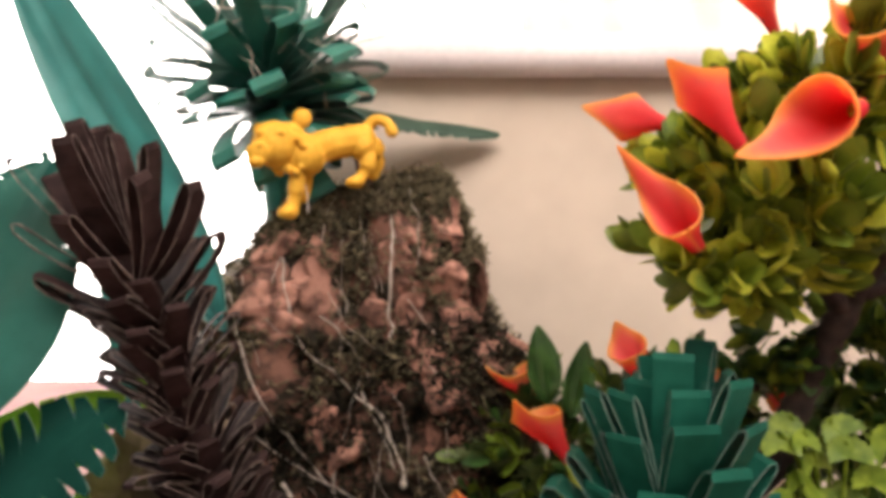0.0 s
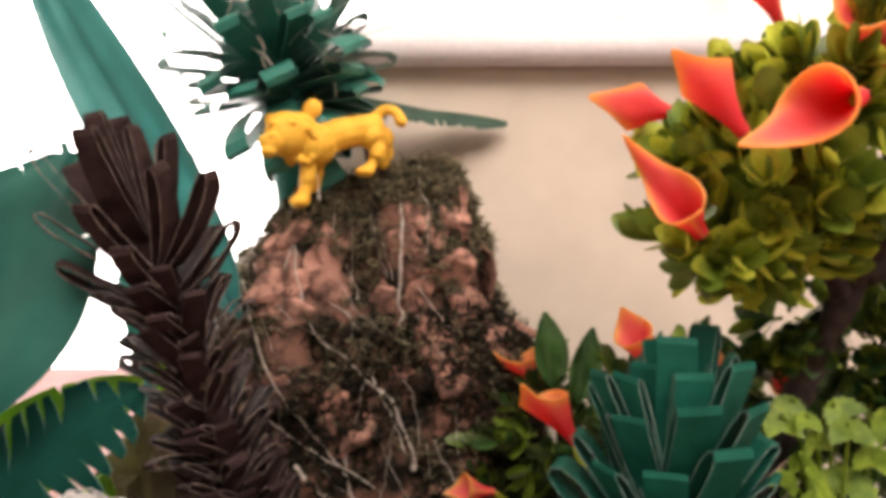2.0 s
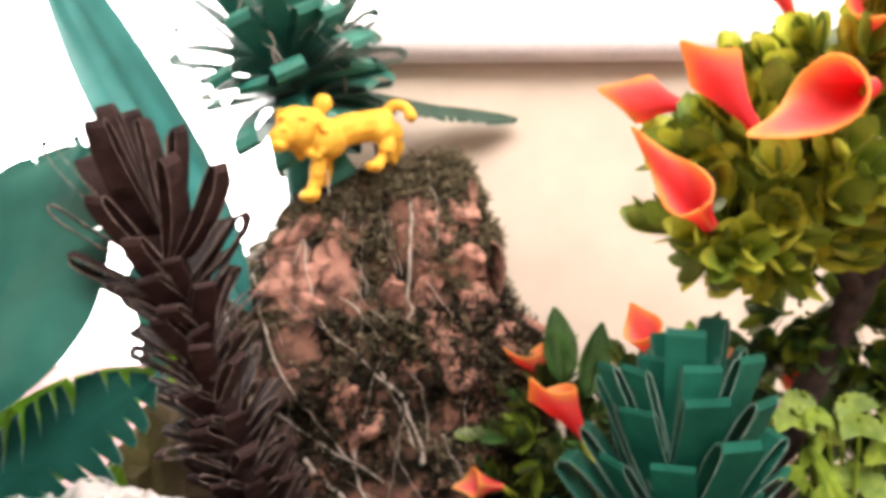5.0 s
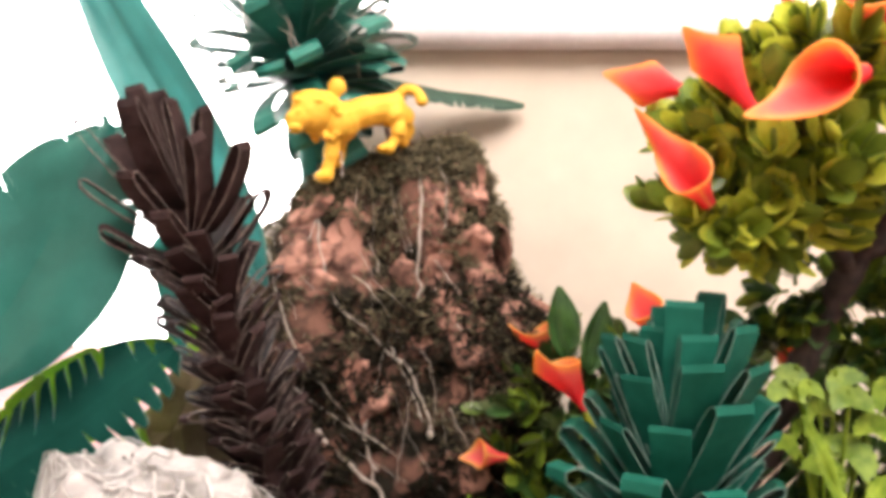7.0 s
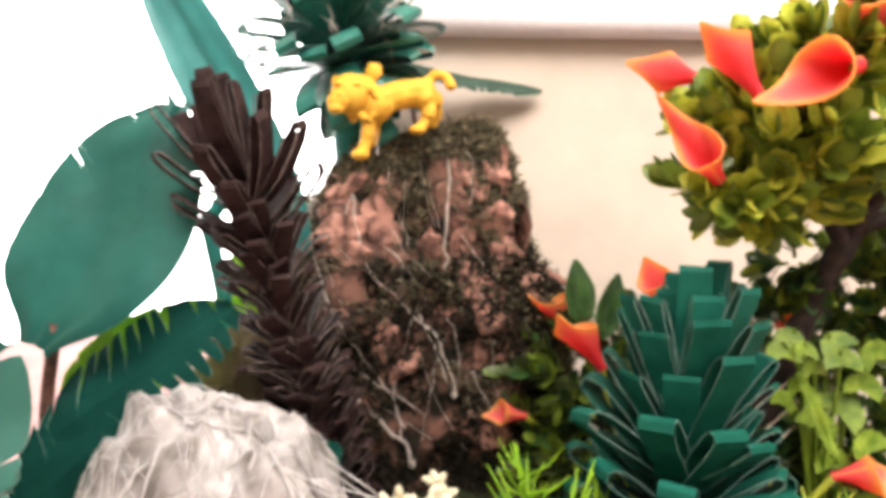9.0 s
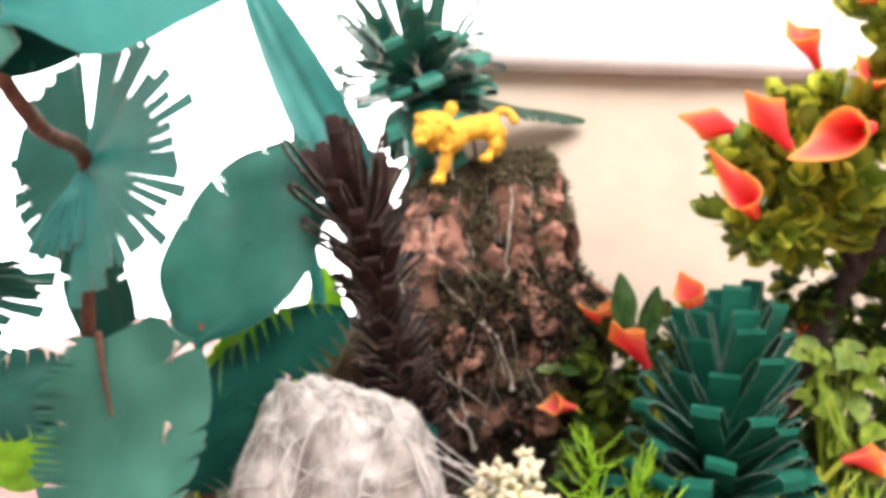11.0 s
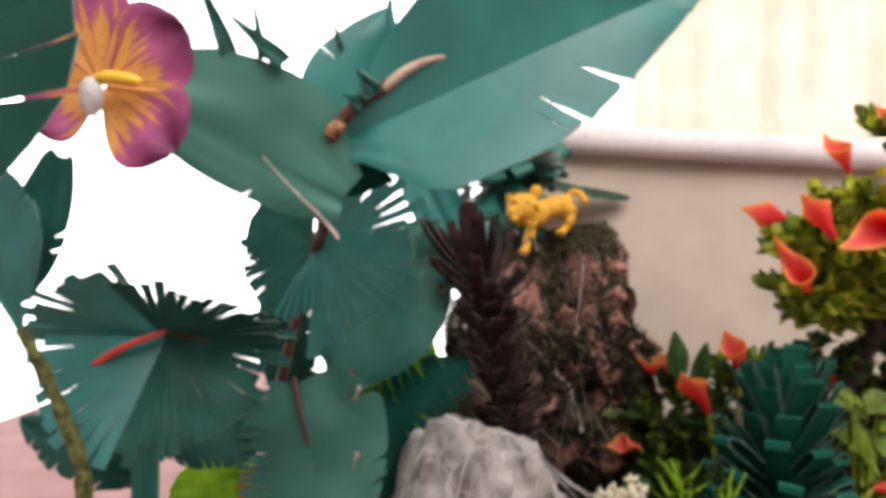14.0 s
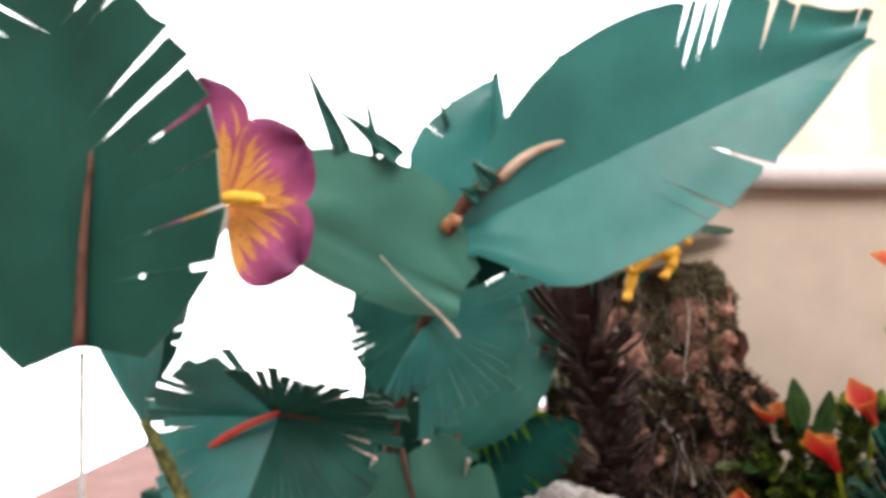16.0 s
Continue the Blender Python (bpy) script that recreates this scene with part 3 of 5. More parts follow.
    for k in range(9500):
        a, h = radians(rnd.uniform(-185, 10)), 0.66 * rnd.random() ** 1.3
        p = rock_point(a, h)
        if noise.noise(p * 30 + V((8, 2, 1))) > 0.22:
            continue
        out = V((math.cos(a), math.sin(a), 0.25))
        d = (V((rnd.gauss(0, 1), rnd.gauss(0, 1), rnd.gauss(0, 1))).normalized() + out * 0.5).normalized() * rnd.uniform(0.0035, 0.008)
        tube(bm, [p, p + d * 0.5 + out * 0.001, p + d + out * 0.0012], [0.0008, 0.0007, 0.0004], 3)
    part("moss", bm, MOSS_SHADE, t, "thick blackish moss about the foot, darkened in place of shade", kind="stuff")
    # strings and drops of dried glue
    def string(points, r, drop=0.0):
        pts = []
        for q in spline([rock_point(radians(a), h) + V((math.cos(radians(a)), math.sin(radians(a)), 0)) * 0.0022 for a, h in points], 8):
            w = noise.noise(q * 130 + V((r * 9000, 0, 0))) * 0.0022
            pts.append(q + V((w, 0, 0.5 * w)))
        bm = bmesh.new()
        rad = [r * rnd.uniform(0.6, 1.25) for _ in pts]
        tube(bm, pts, rad, 6)
        if drop:
            s = bmesh.ops.create_uvsphere(bm, u_segments=10, v_segments=8, radius=drop)
            for v in s["verts"]:
                v.co = V((v.co.x, v.co.y, v.co.z * 1.5)) + pts[-1]
        part("glue_string", bm, GLUE, t)
    string([(-78, 0.98), (-80, 0.86), (-82, 0.74), (-83, 0.64)], 0.0007, 0.0012)
    string([(-62, 0.98), (-66, 0.84), (-70, 0.72)], 0.0004)
    string([(-128, 0.86), (-112, 0.66), (-100, 0.55), (-90, 0.45), (-83, 0.34)], 0.0005)
    string([(-96, 0.52), (-88, 0.46), (-82, 0.36), (-80, 0.31)], 0.0008, 0.0017)
    string([(-140, 0.78), (-122, 0.55), (-108, 0.35), (-99, 0.22)], 0.0005)
    string([(-118, 0.34), (-108, 0.25), (-100, 0.18), (-97, 0.12)], 0.0011, 0.0022)
    string([(-104, 0.34), (-102, 0.26), (-100, 0.19)], 0.0006)
    string([(-146, 0.84), (-152, 0.80), (-151, 0.70), (-145, 0.64), (-142, 0.68)], 0.0019, 0.0021)
    string([(-135, 0.62), (-132, 0.48), (-126, 0.40)], 0.0007)
    string([(-35, 0.98), (-30, 0.9), (-28, 0.80)], 0.0007)
    string([(-150, 0.6), (-140, 0.45), (-133, 0.3)], 0.0006)
    string([(-110, 0.72), (-98, 0.62), (-90, 0.52)], 0.0004)
    string([(-130, 0.5), (-115, 0.38), (-92, 0.26)], 0.0004)
    string([(-115, 0.97), (-112, 0.88), (-104, 0.76), (-101, 0.7)], 0.0003)
    for k in range(30):
        a0, h0 = rnd.uniform(-165, -40), rnd.uniform(0.35, 0.98)
        da, dh = rnd.uniform(-8, 34), rnd.uniform(-0.30, -0.08)
        string([(a0, h0), (a0 + da * 0.4 + rnd.uniform(-3, 3), h0 + dh * 0.5), (a0 + da, h0 + dh)], rnd.choice((0.00014, 0.00018, 0.00026)))
    return t


big_rock()

# ---------------------------------------------------------------- the toy lion
def toy_lion():
    bm = bmesh.new()

    def ball(c, r, tilt=None):
        s = bmesh.ops.create_uvsphere(bm, u_segments=16, v_segments=12, radius=1.0)
        for v in s["verts"]:
            v.co = V(c) + V((-0.0125, 0, -0.001)) + V((v.co.x * r[0], v.co.y * r[1], v.co.z * r[2]))

    def limb(pts, radii):
        tube(bm, [q + V((-0.0125, 0, -0.001)) for q in spline(pts, 5)], [radii[min(len(radii) - 1, int(i / 5 + 0.5))] for i in range(5 * (len(pts) - 1) + 1)], 10)
        for p, r in zip(pts, radii):
            ball(p, (r, r, r))

    ball((-0.0640, 0.311, 0.2685), (0.0100, 0.0092, 0.0108))
    ball((-0.0600, 0.316, 0.2680), (0.0105, 0.0080, 0.0118))
    ball((-0.0690, 0.3035, 0.2635), (0.0058, 0.0056, 0.0050))
    ball((-0.0695, 0.3010, 0.2592), (0.0040, 0.0040, 0.0028))
    ball((-0.0672, 0.3000, 0.2662), (0.0024, 0.0024, 0.0018))
    ball((-0.0685, 0.3040, 0.2725), (0.0030, 0.0024, 0.0014))
    ball((-0.0600, 0.3045, 0.2725), (0.0030, 0.0024, 0.0014))
    ball((-0.0525, 0.316, 0.2812), (0.0047, 0.0026, 0.0047))
    ball((-0.0715, 0.314, 0.2755), (0.0032, 0.0026, 0.0034))
    limb([(-0.0525, 0.3195, 0.2645), (-0.0420, 0.3265, 0.2705), (-0.0280, 0.3365, 0.2745)], [0.0102, 0.0078, 0.0078])
    limb([(-0.0540, 0.317, 0.262), (-0.0548, 0.317, 0.252), (-0.0568, 0.318, 0.243), (-0.0580, 0.317, 0.2385)], [0.0056, 0.0040, 0.0033, 0.0040])
    ball((-0.0592, 0.3143, 0.2375), (0.0043, 0.0048, 0.0030))
    limb([(-0.0520, 0.325, 0.260), (-0.0535, 0.329, 0.253), (-0.0550, 0.330, 0.2465)], [0.0050, 0.0036, 0.0036])
    limb([(-0.0275, 0.334, 0.271), (-0.0240, 0.334, 0.264), (-0.0268, 0.334, 0.257), (-0.0290, 0.332, 0.2535)], [0.0068, 0.0044, 0.0029, 0.0033])
    ball((-0.0308, 0.330, 0.2530), (0.0040, 0.0038, 0.0026))
    limb([(-0.0225, 0.341, 0.271), (-0.0205, 0.345, 0.265), (-0.0225, 0.346, 0.2585)], [0.0060, 0.0038, 0.0032])
    limb([(-0.0265, 0.339, 0.279), (-0.0215, 0.339, 0.2845), (-0.0155, 0.338, 0.2835), (-0.0125, 0.337, 0.2785)], [0.0034, 0.0028, 0.0027, 0.0031])
    # mane tufts and brows
    rnd = random.Random(7)
    for k in range(54):
        a = rnd.uniform(0, 2 * math.pi)
        q = rnd.uniform(0.5, 1.0)
        ball((-0.0575 + 0.0100 * q * math.cos(a), 0.3155 + rnd.uniform(-0.006, 0.006), 0.2655 + 0.0115 * q * math.sin(a)), (0.0018, 0.0028, 0.0015 + 0.0012 * rnd.random()))
    ob = part("toy_lion", bm, LION, None)
    re = ob.modifiers.new("cast", 'REMESH')
    re.mode, re.voxel_size, re.use_smooth_shade = 'VOXEL', 0.0005, True
    sm = ob.modifiers.new("soften", 'SMOOTH')
    sm.factor, sm.iterations = 0.5, 6
    tagged(ob, "yellow moulded plastic toy lion standing on the rock top", "toy lion")


toy_lion()

# ---------------------------------------------------------------- plants of folded card strips
def strip_plant(name, label, foot, top, rings, mats, category, stem_r=0.006, stem_mat=None, lean=(0, 0, 0), seed=1, jitter=0.12, keep=None):
    """rings: (height 0..1, count, elevation, length, width, open, bend, taper) from the lowest to the highest."""
    rnd = random.Random(seed)
    t = thing(name, foot, label, category)
    foot, top = V(foot), V(top)
    bm = bmesh.new()
    tube(bm, spline([foot, foot.lerp(top, 0.5) + V(lean), top], 8), stem_r, 12)
    part("stem", bm, stem_mat or mats[0], t, "rolled card stem")
    x, y, axis = axes(top - foot, (1, 0, 0))
    for j, (h, count, elev, length, width, open_, bend, taper) in enumerate(rings):
        variants = []
        for k in range(3):
            bm = bmesh.new()
            f = 1 + 0.12 * (k - 1)
            ribbon(bm, loop_path(length * f, open_ * (0.7 + 0.3 * k), bend * (0.6 + 0.4 * k)), width, 0.00030, taper)
            variants.append(mesh_of("strip", bm, mats, False))
        p = foot.lerp(top, h) + V(lean) * (4 * h * (1 - h))
        for k in range(count):
            a = 2 * math.pi * (k + 0.5 * (j % 2) + rnd.uniform(-jitter, jitter) * 2) / count
            out = x * math.cos(a) + y * math.sin(a)
            e = radians(elev + rnd.uniform(-1, 1) * 60 * jitter)
            d = out * math.cos(e) + axis * math.sin(e)
            up = axis * math.cos(e) - out * math.sin(e)
            if keep and not keep(d):
                continue
            place(rnd.choice(variants), "strip", t, p + out * stem_r * 0.9 + axis * rnd.uniform(-0.002, 0.002), d, up, rnd.uniform(-1, 1) * 1.6 * jitter)
    return t


strip_plant("paper_shrub", "dark green paper shrub of folded card loops with pale cut edges", (0.069, 0.212, 0.045), (0.070, 0.214, 0.147),
            [(0.04, 12, 8, 0.044, 0.0125, 0.0032, -0.10, 0.05), (0.15, 12, 16, 0.045, 0.0125, 0.0034, -0.10, 0.05), (0.26, 12, 24, 0.044, 0.0125, 0.0036, -0.10, 0.05),
             (0.37, 11, 32, 0.043, 0.0125, 0.0038, -0.10, 0.05), (0.48, 10, 40, 0.042, 0.0125, 0.0036, -0.08, 0.05), (0.60, 10, 48, 0.042, 0.0125, 0.0030, -0.08, 0.05),
             (0.72, 9, 57, 0.044, 0.0125, 0.0020, -0.06, 0.0), (0.82, 9, 65, 0.045, 0.0125, 0.0014, -0.04, 0.0), (0.90, 8, 72, 0.044, 0.0120, 0.0012, 0.0, 0.0), (0.96, 6, 80, 0.042, 0.0115, 0.0010, 0.02, 0.0)],
            (GREEN_SHRUB, EDGE), "paper plant", 0.007, GREEN_DARK, seed=3, jitter=0.12)

strip_plant("paper_palm_shoot", "dark brown paper palm shoot of pointed folded strips", (-0.066, 0.272, 0.045), (-0.110, 0.236, 0.222),
            [(0.03 + 0.050 * k, 8, 50 + 0.4 * k, 0.0175 + 0.0004 * k, 0.0092, 0.0016, -0.16, 0.25) for k in range(17)]
            + [(0.87, 7, 28, 0.032, 0.0095, 0.0020, 0.14, 0.3), (0.93, 7, 42, 0.037, 0.0100, 0.0020, 0.14, 0.3), (0.98, 6, 60, 0.040, 0.0100, 0.0016, 0.10, 0.3), (0.99, 4, 80, 0.039, 0.0100, 0.0014, 0.02, 0.35)],
            (BROWN_CARD, BROWN_EDGE), "paper plant", 0.007, BROWN_CARD, (0.002, 0, 0), seed=5, jitter=0.22)

palm = strip_plant("paper_palm", "green paper palm crown of curled strips on a turquoise tube", (-0.005, 0.402, 0.045), (-0.089, 0.360, 0.311),
            [(0.88, 12, -26, 0.040, 0.014, 0.0036, -0.15, 0.0), (0.90, 13, -14, 0.042, 0.015, 0.0032, -0.18, 0.0), (0.92, 13, -4, 0.046, 0.014, 0.0036, -0.25, 0.0),
             (0.94, 12, 6, 0.048, 0.015, 0.0034, -0.2, 0.0), (0.96, 13, 16, 0.048, 0.013, 0.0040, -0.25, 0.0), (0.98, 12, 30, 0.050, 0.012, 0.0036, -0.15, 0.0),
             (0.99, 11, 44, 0.056, 0.011, 0.0020, 0.0, 0.3), (1.0, 10, 60, 0.064, 0.009, 0.0010, 0.0, 0.7), (1.01, 7, 76, 0.066, 0.009, 0.0010, 0.0, 0.8)],
            (GREEN_STRIP, EDGE), "paper plant", 0.0105, TEAL_TUBE, (-0.028, 0, 0), seed=8, jitter=0.2, keep=lambda d: d.z > -0.14 or (d.z > -0.6 and d.x > -0.55))

# thin threads of dried glue hanging about the crown
thread_rnd = random.Random(77)
for k in range(34):
    d = V((thread_rnd.gauss(0, 1), -abs(thread_rnd.gauss(0, 0.8)), thread_rnd.gauss(0.2, 0.9))).normalized()
    p = V((-0.092, 0.350, 0.304)) + d * thread_rnd.uniform(0.034, 0.048)
    run = V((thread_rnd.gauss(0, 1), thread_rnd.gauss(0, 0.4), thread_rnd.gauss(0, 0.8))).normalized() * thread_rnd.uniform(0.018, 0.045)
    q = [p + run * f + V((thread_rnd.gauss(0, 0.003), thread_rnd.gauss(0, 0.002), thread_rnd.gauss(0, 0.003))) for f in (0, 0.35, 0.7, 1)]
    bm = bmesh.new()
    tube(bm, spline(q, 6), thread_rnd.choice((0.00018, 0.00026, 0.00038)), 5)
    part("glue_thread", bm, GLUE, palm, "thin pale thread of dried glue")

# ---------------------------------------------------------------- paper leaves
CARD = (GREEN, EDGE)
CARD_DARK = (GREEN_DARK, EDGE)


def banana_plant():
    """The near plant: a leaning brown stalk with large slit leaves."""
    t = thing("paper_banana_plant", (-0.205, 0.205, 0.045), "green paper banana plant with slit leaves on a brown stalk", "paper plant")
    bm = bmesh.new()
    pts = spline([(-0.215, 0.205, 0.045), (-0.218, 0.202, 0.120), (-0.21, 0.175, 0.168), (-0.191, 0.140, 0.228), (-0.181, 0.095, 0.238), (-0.1755, 0.062, 0.258), (-0.168, 0.056, 0.275), (-0.153, 0.057, 0.287)], 7)
    tube(bm, pts, [0.0030 - 0.0006 * i / len(pts) for i in range(len(pts))], 9, 0.25)
    stalk = part("stalk", bm, STALK, t, "brown paper-wrapped stalk")
    bm = bmesh.new()
    tube(bm, spline([(-0.174, 0.0545, 0.2665), (-0.172, 0.0535, 0.2695), (-0.169, 0.0535, 0.2685)], 5), [0.0022] * 11, 8, 0.4)
    part("knot", bm, KNOT, stalk, "frayed pale knot")
    bm = bmesh.new()
    pts = spline([(-0.156, 0.0555, 0.284), (-0.148, 0.0545, 0.291), (-0.138, 0.0545, 0.2955), (-0.127, 0.0555, 0.2975)], 6)
    tube(bm, pts, [0.0016, 0.0017, 0.0018, 0.0018, 0.0017, 0.0017, 0.0016, 0.0016, 0.0015, 0.0014, 0.0013, 0.0012, 0.0011, 0.001, 0.0009, 0.0008, 0.0006, 0.0005, 0.0003], 8, 0.1)
    part("split_wood", bm, PALE_WOOD, stalk, "pale split end of the stalk")
    part("leaf", slit_leaf((-0.169, 0.06, 0.267), (-0.046, 0.046, 0.327), (0.1, -1, 0.25), (0.010, 0.033, 0.0355, 0.034, 0.026, 0.0150, 0.003), (0.006, 0.022, 0.033, 0.0365, 0.034, 0.025, 0.008), 30, 0.85,
                           (0.34, 0.5), (0.3, 0.75), 0.0075, (0.22, 0.32), 0.0, 0.05, 0.04, 0.002, 0.002, (0.34, 0.42), seed=23), CARD, t, sheet=0.0006)
    part("leaf", slit_leaf((-0.168, 0.057, 0.246), (-0.237, 0.038, 0.277), (0.1, -1, 0.15), (0.012, 0.027, 0.030, 0.028, 0.023, 0.011), (0.010, 0.0145, 0.0155, 0.015, 0.012, 0.006), 22, 0.55,
                           (0.3, 0.3), (0.2, 0.45), 0.010, (0.05, -0.10), 0.0, 0.05, 0.05, 0.002, 0.002, (0.5, 0.3), seed=33), (GREEN_GREY, EDGE), t, sheet=0.0006)
    part("leaf", slit_leaf((-0.168, 0.1, 0.272), (-0.159, 0.102, 0.333), (0.0, -1, 0.1), (0.003, 0.006, 0.008, 0.008, 0.005, 0.0005), (0.014, 0.026, 0.029, 0.024, 0.014, 0.0005), 16, 0.7,
                           (0.0, 0.4), (0.3, 0.6), 0.010, (0.1, 0.1), seed=35), CARD, t, sheet=0.0006)
    part("leaf", slit_leaf((-0.157, 0.08, 0.291), (-0.135, 0.085, 0.335), (0.5, -1, 0.1), (0.002, 0.003, 0.0026, 0.0016, 0.0003), (0.002, 0.0032, 0.003, 0.002, 0.0003), 9, 0.5,
                           (0.4, 0.4), (0.3, 0.5), 0.03, (0.2, 0.2), seed=36), CARD_DARK, t, sheet=0.0006)
    for b, e, w in (((-0.207, 0.046, 0.291), (-0.222, 0.046, 0.322), 0.0030), ((-0.189, 0.048, 0.289), (-0.211, 0.046, 0.306), 0.0034), ((-0.196, 0.047, 0.29), (-0.201, 0.047, 0.311), 0.0020),
                    ((-0.178, 0.098, 0.31), (-0.184, 0.098, 0.327), 0.0013), ((-0.159, 0.053, 0.281), (-0.165, 0.05, 0.289), 0.0042), ((-0.163, 0.053, 0.277), (-0.169, 0.05, 0.28), 0.0034)):
        part("leaf_tip", slit_leaf(b, e, (0, -1, 0.1), (w, 0.85 * w, 0.6 * w, 0.3 * w, 0.0001), (w, 0.8 * w, 0.5 * w, 0.25 * w, 0.0001), 6, 0.2, (0, 0), fold=(0.2, 0.25), seed=int(w * 9000)), CARD_DARK, t, sheet=0.0005)
    # shaded leaf below the stalk, its shade put into the near-black green
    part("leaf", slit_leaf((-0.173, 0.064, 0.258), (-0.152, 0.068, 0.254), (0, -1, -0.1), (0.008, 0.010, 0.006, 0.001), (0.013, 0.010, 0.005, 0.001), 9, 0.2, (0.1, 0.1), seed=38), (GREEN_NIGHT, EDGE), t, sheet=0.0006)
    # the fringed pair lower on the stalk
    part("fringed_leaf", fan((-0.190, 0.137, 0.229), (-0.45, -0.89, 0.08), (0, 0, 1), 0.056, 12, 176, 23, 0.85, (0.35, 0.62), 0.13, 0.08, squash=0.80, jag=0.14, seed=41), CARD, t, sheet=0.0006)
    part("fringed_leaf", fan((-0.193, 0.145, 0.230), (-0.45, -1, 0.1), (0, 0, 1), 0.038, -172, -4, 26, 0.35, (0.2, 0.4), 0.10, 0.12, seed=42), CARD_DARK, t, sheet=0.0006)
    part("leaf", slit_leaf((-0.205, 0.198, 0.137), (-0.216, 0.178, 0.219), (-0.1, -1, 0.1), (0.006, 0.012, 0.014, 0.011, 0.004), (0.008, 0.015, 0.018, 0.014, 0.005), 14, 0.5, (0.2, 0.4), (0.2, 0.5), 0.012, seed=48), (GREEN_DEEP, EDGE), t, sheet=0.0006)
    for e in ((-0.205, 0.128, 0.197), (-0.201, 0.128, 0.195), (-0.197, 0.128, 0.197), (-0.192, 0.128, 0.199), (-0.188, 0.128, 0.202)):
        part("leaf_tip", slit_leaf((-0.1905, 0.134, 0.226), e, (0.2, -1, 0.2), (0.0008, 0.0014, 0.0018, 0.0016), (0.0008, 0.0014, 0.0018, 0.0015), 5, 0.1, (0, 0), seed=7), CARD, t, sheet=0.0005)
    # the front leaf, hung low on the stalk
    g = part("leaf", slit_leaf((-0.202, 0.176, 0.159), (-0.18, 0.148, 0.086), (-0.05, -1, 0.25), (0.020, 0.033, 0.037, 0.038, 0.036, 0.029, 0.012), (0.026, 0.038, 0.040, 0.038, 0.034, 0.027, 0.012), 26, -0.3,
                               (0.85, 0.14), (0.16, 0.42), 0.014, (-0.10, -0.06), 0.0, 0.10, 0.05, 0.003, 0.002, (0.0, 0.2), seed=44), (GREEN_GREY, EDGE), t, sheet=0.0006)
    bm = bmesh.new()
    tube(bm, spline([(-0.205, 0.174, 0.162), (-0.2, 0.169, 0.146), (-0.193, 0.163, 0.13)], 5), [0.0016 - 0.0001 * i for i in range(11)], 6)
    part("midrib", bm, STALK, g, "thin brown midrib")
    for p in ((-0.140, 0.0575, 0.2695), (-0.097, 0.0535, 0.2955), (-0.171, 0.172, 0.1585), (-0.169, 0.16, 0.128)):
        bm = bmesh.new()
        s = bmesh.ops.create_icosphere(bm, subdivisions=2, radius=0.0015)
        for v in s["verts"]:
            v.co = V((v.co.x * 0.9, v.co.y * 0.5, v.co.z * 1.1)) * (1 + 0.3 * noise.noise(v.co * 600)) + V(p)
        tube(bm, [V(p), V(p) + V((-0.001, -0.0005, -0.004)), V(p) + V((-0.0015, 0, -0.008))], [0.0007, 0.0005, 0.0003], 5)
        part("glue_drop", bm, GLUE, t)
    bm = bmesh.new()
    tube(bm, spline([(-0.194, 0.047, 0.257), (-0.184, 0.047, 0.247), (-0.174, 0.050, 0.238), (-0.168, 0.051, 0.231)], 6), [0.0002 + 0.00003 * i for i in range(17)] + [0.0007, 0.0003], 6, 0.6)
    part("glue_string", bm, GLUE, t)


banana_plant()


def round_leaf_plant():
    t = thing("paper_leaf_plant", (-0.175, 0.240, 0.045), "large rounded green paper leaf with slit rims", "paper plant")
    bm = bmesh.new()
    tube(bm, spline([(-0.175, 0.240, 0.045), (-0.188, 0.230, 0.10), (-0.18, 0.224, 0.159)], 6), 0.0026, 8)
    part("stalk", bm, STALK, t)
    part("leaf", slit_leaf((-0.186, 0.222, 0.15), (-0.139, 0.246, 0.251), (-0.15, -1, 0.15), (0.008, 0.026, 0.035, 0.037, 0.034, 0.025, 0.006), (0.010, 0.030, 0.036, 0.036, 0.033, 0.024, 0.006), 28, 0.5,
                           (0.12, 0.4), (0.2, 0.4), 0.008, (0.05, 0.08), 0.0, 0.05, 0.04, 0.004, 0.002, (0.6, 0.15), seed=51), (GREEN_MID, EDGE), t, sheet=0.0006)


round_leaf_plant()


def blade_plant():
    t = thing("paper_blade_plant", (-0.140, 0.315, 0.045), "long plain green paper blade on a turquoise tube", "paper plant")
    bm = bmesh.new()
    tube(bm, spline([(-0.140, 0.315, 0.045), (-0.138, 0.306, 0.14), (-0.147, 0.300, 0.20)], 6), 0.0042, 10)
    part("stem", bm, TEAL_TUBE, t)
    part("leaf", leaf((-0.092, 0.292, 0.185), (-0.196, 0.288, 0.370), 0.036, (-0.1, -1, 0.1), 14, 0.3, 0.0, droop=0.02, fold=0.12, peak=0.72, round_=0.75, seed=61), CARD, t, sheet=0.0006)
    tube_pts = spline([(-0.147, 0.300, 0.20), (-0.128, 0.297, 0.225)], 5)
    bm = bmesh.new()
    tube(bm, tube_pts, 0.004, 8)
    part("stem", bm, TEAL_TUBE, t)


blade_plant()


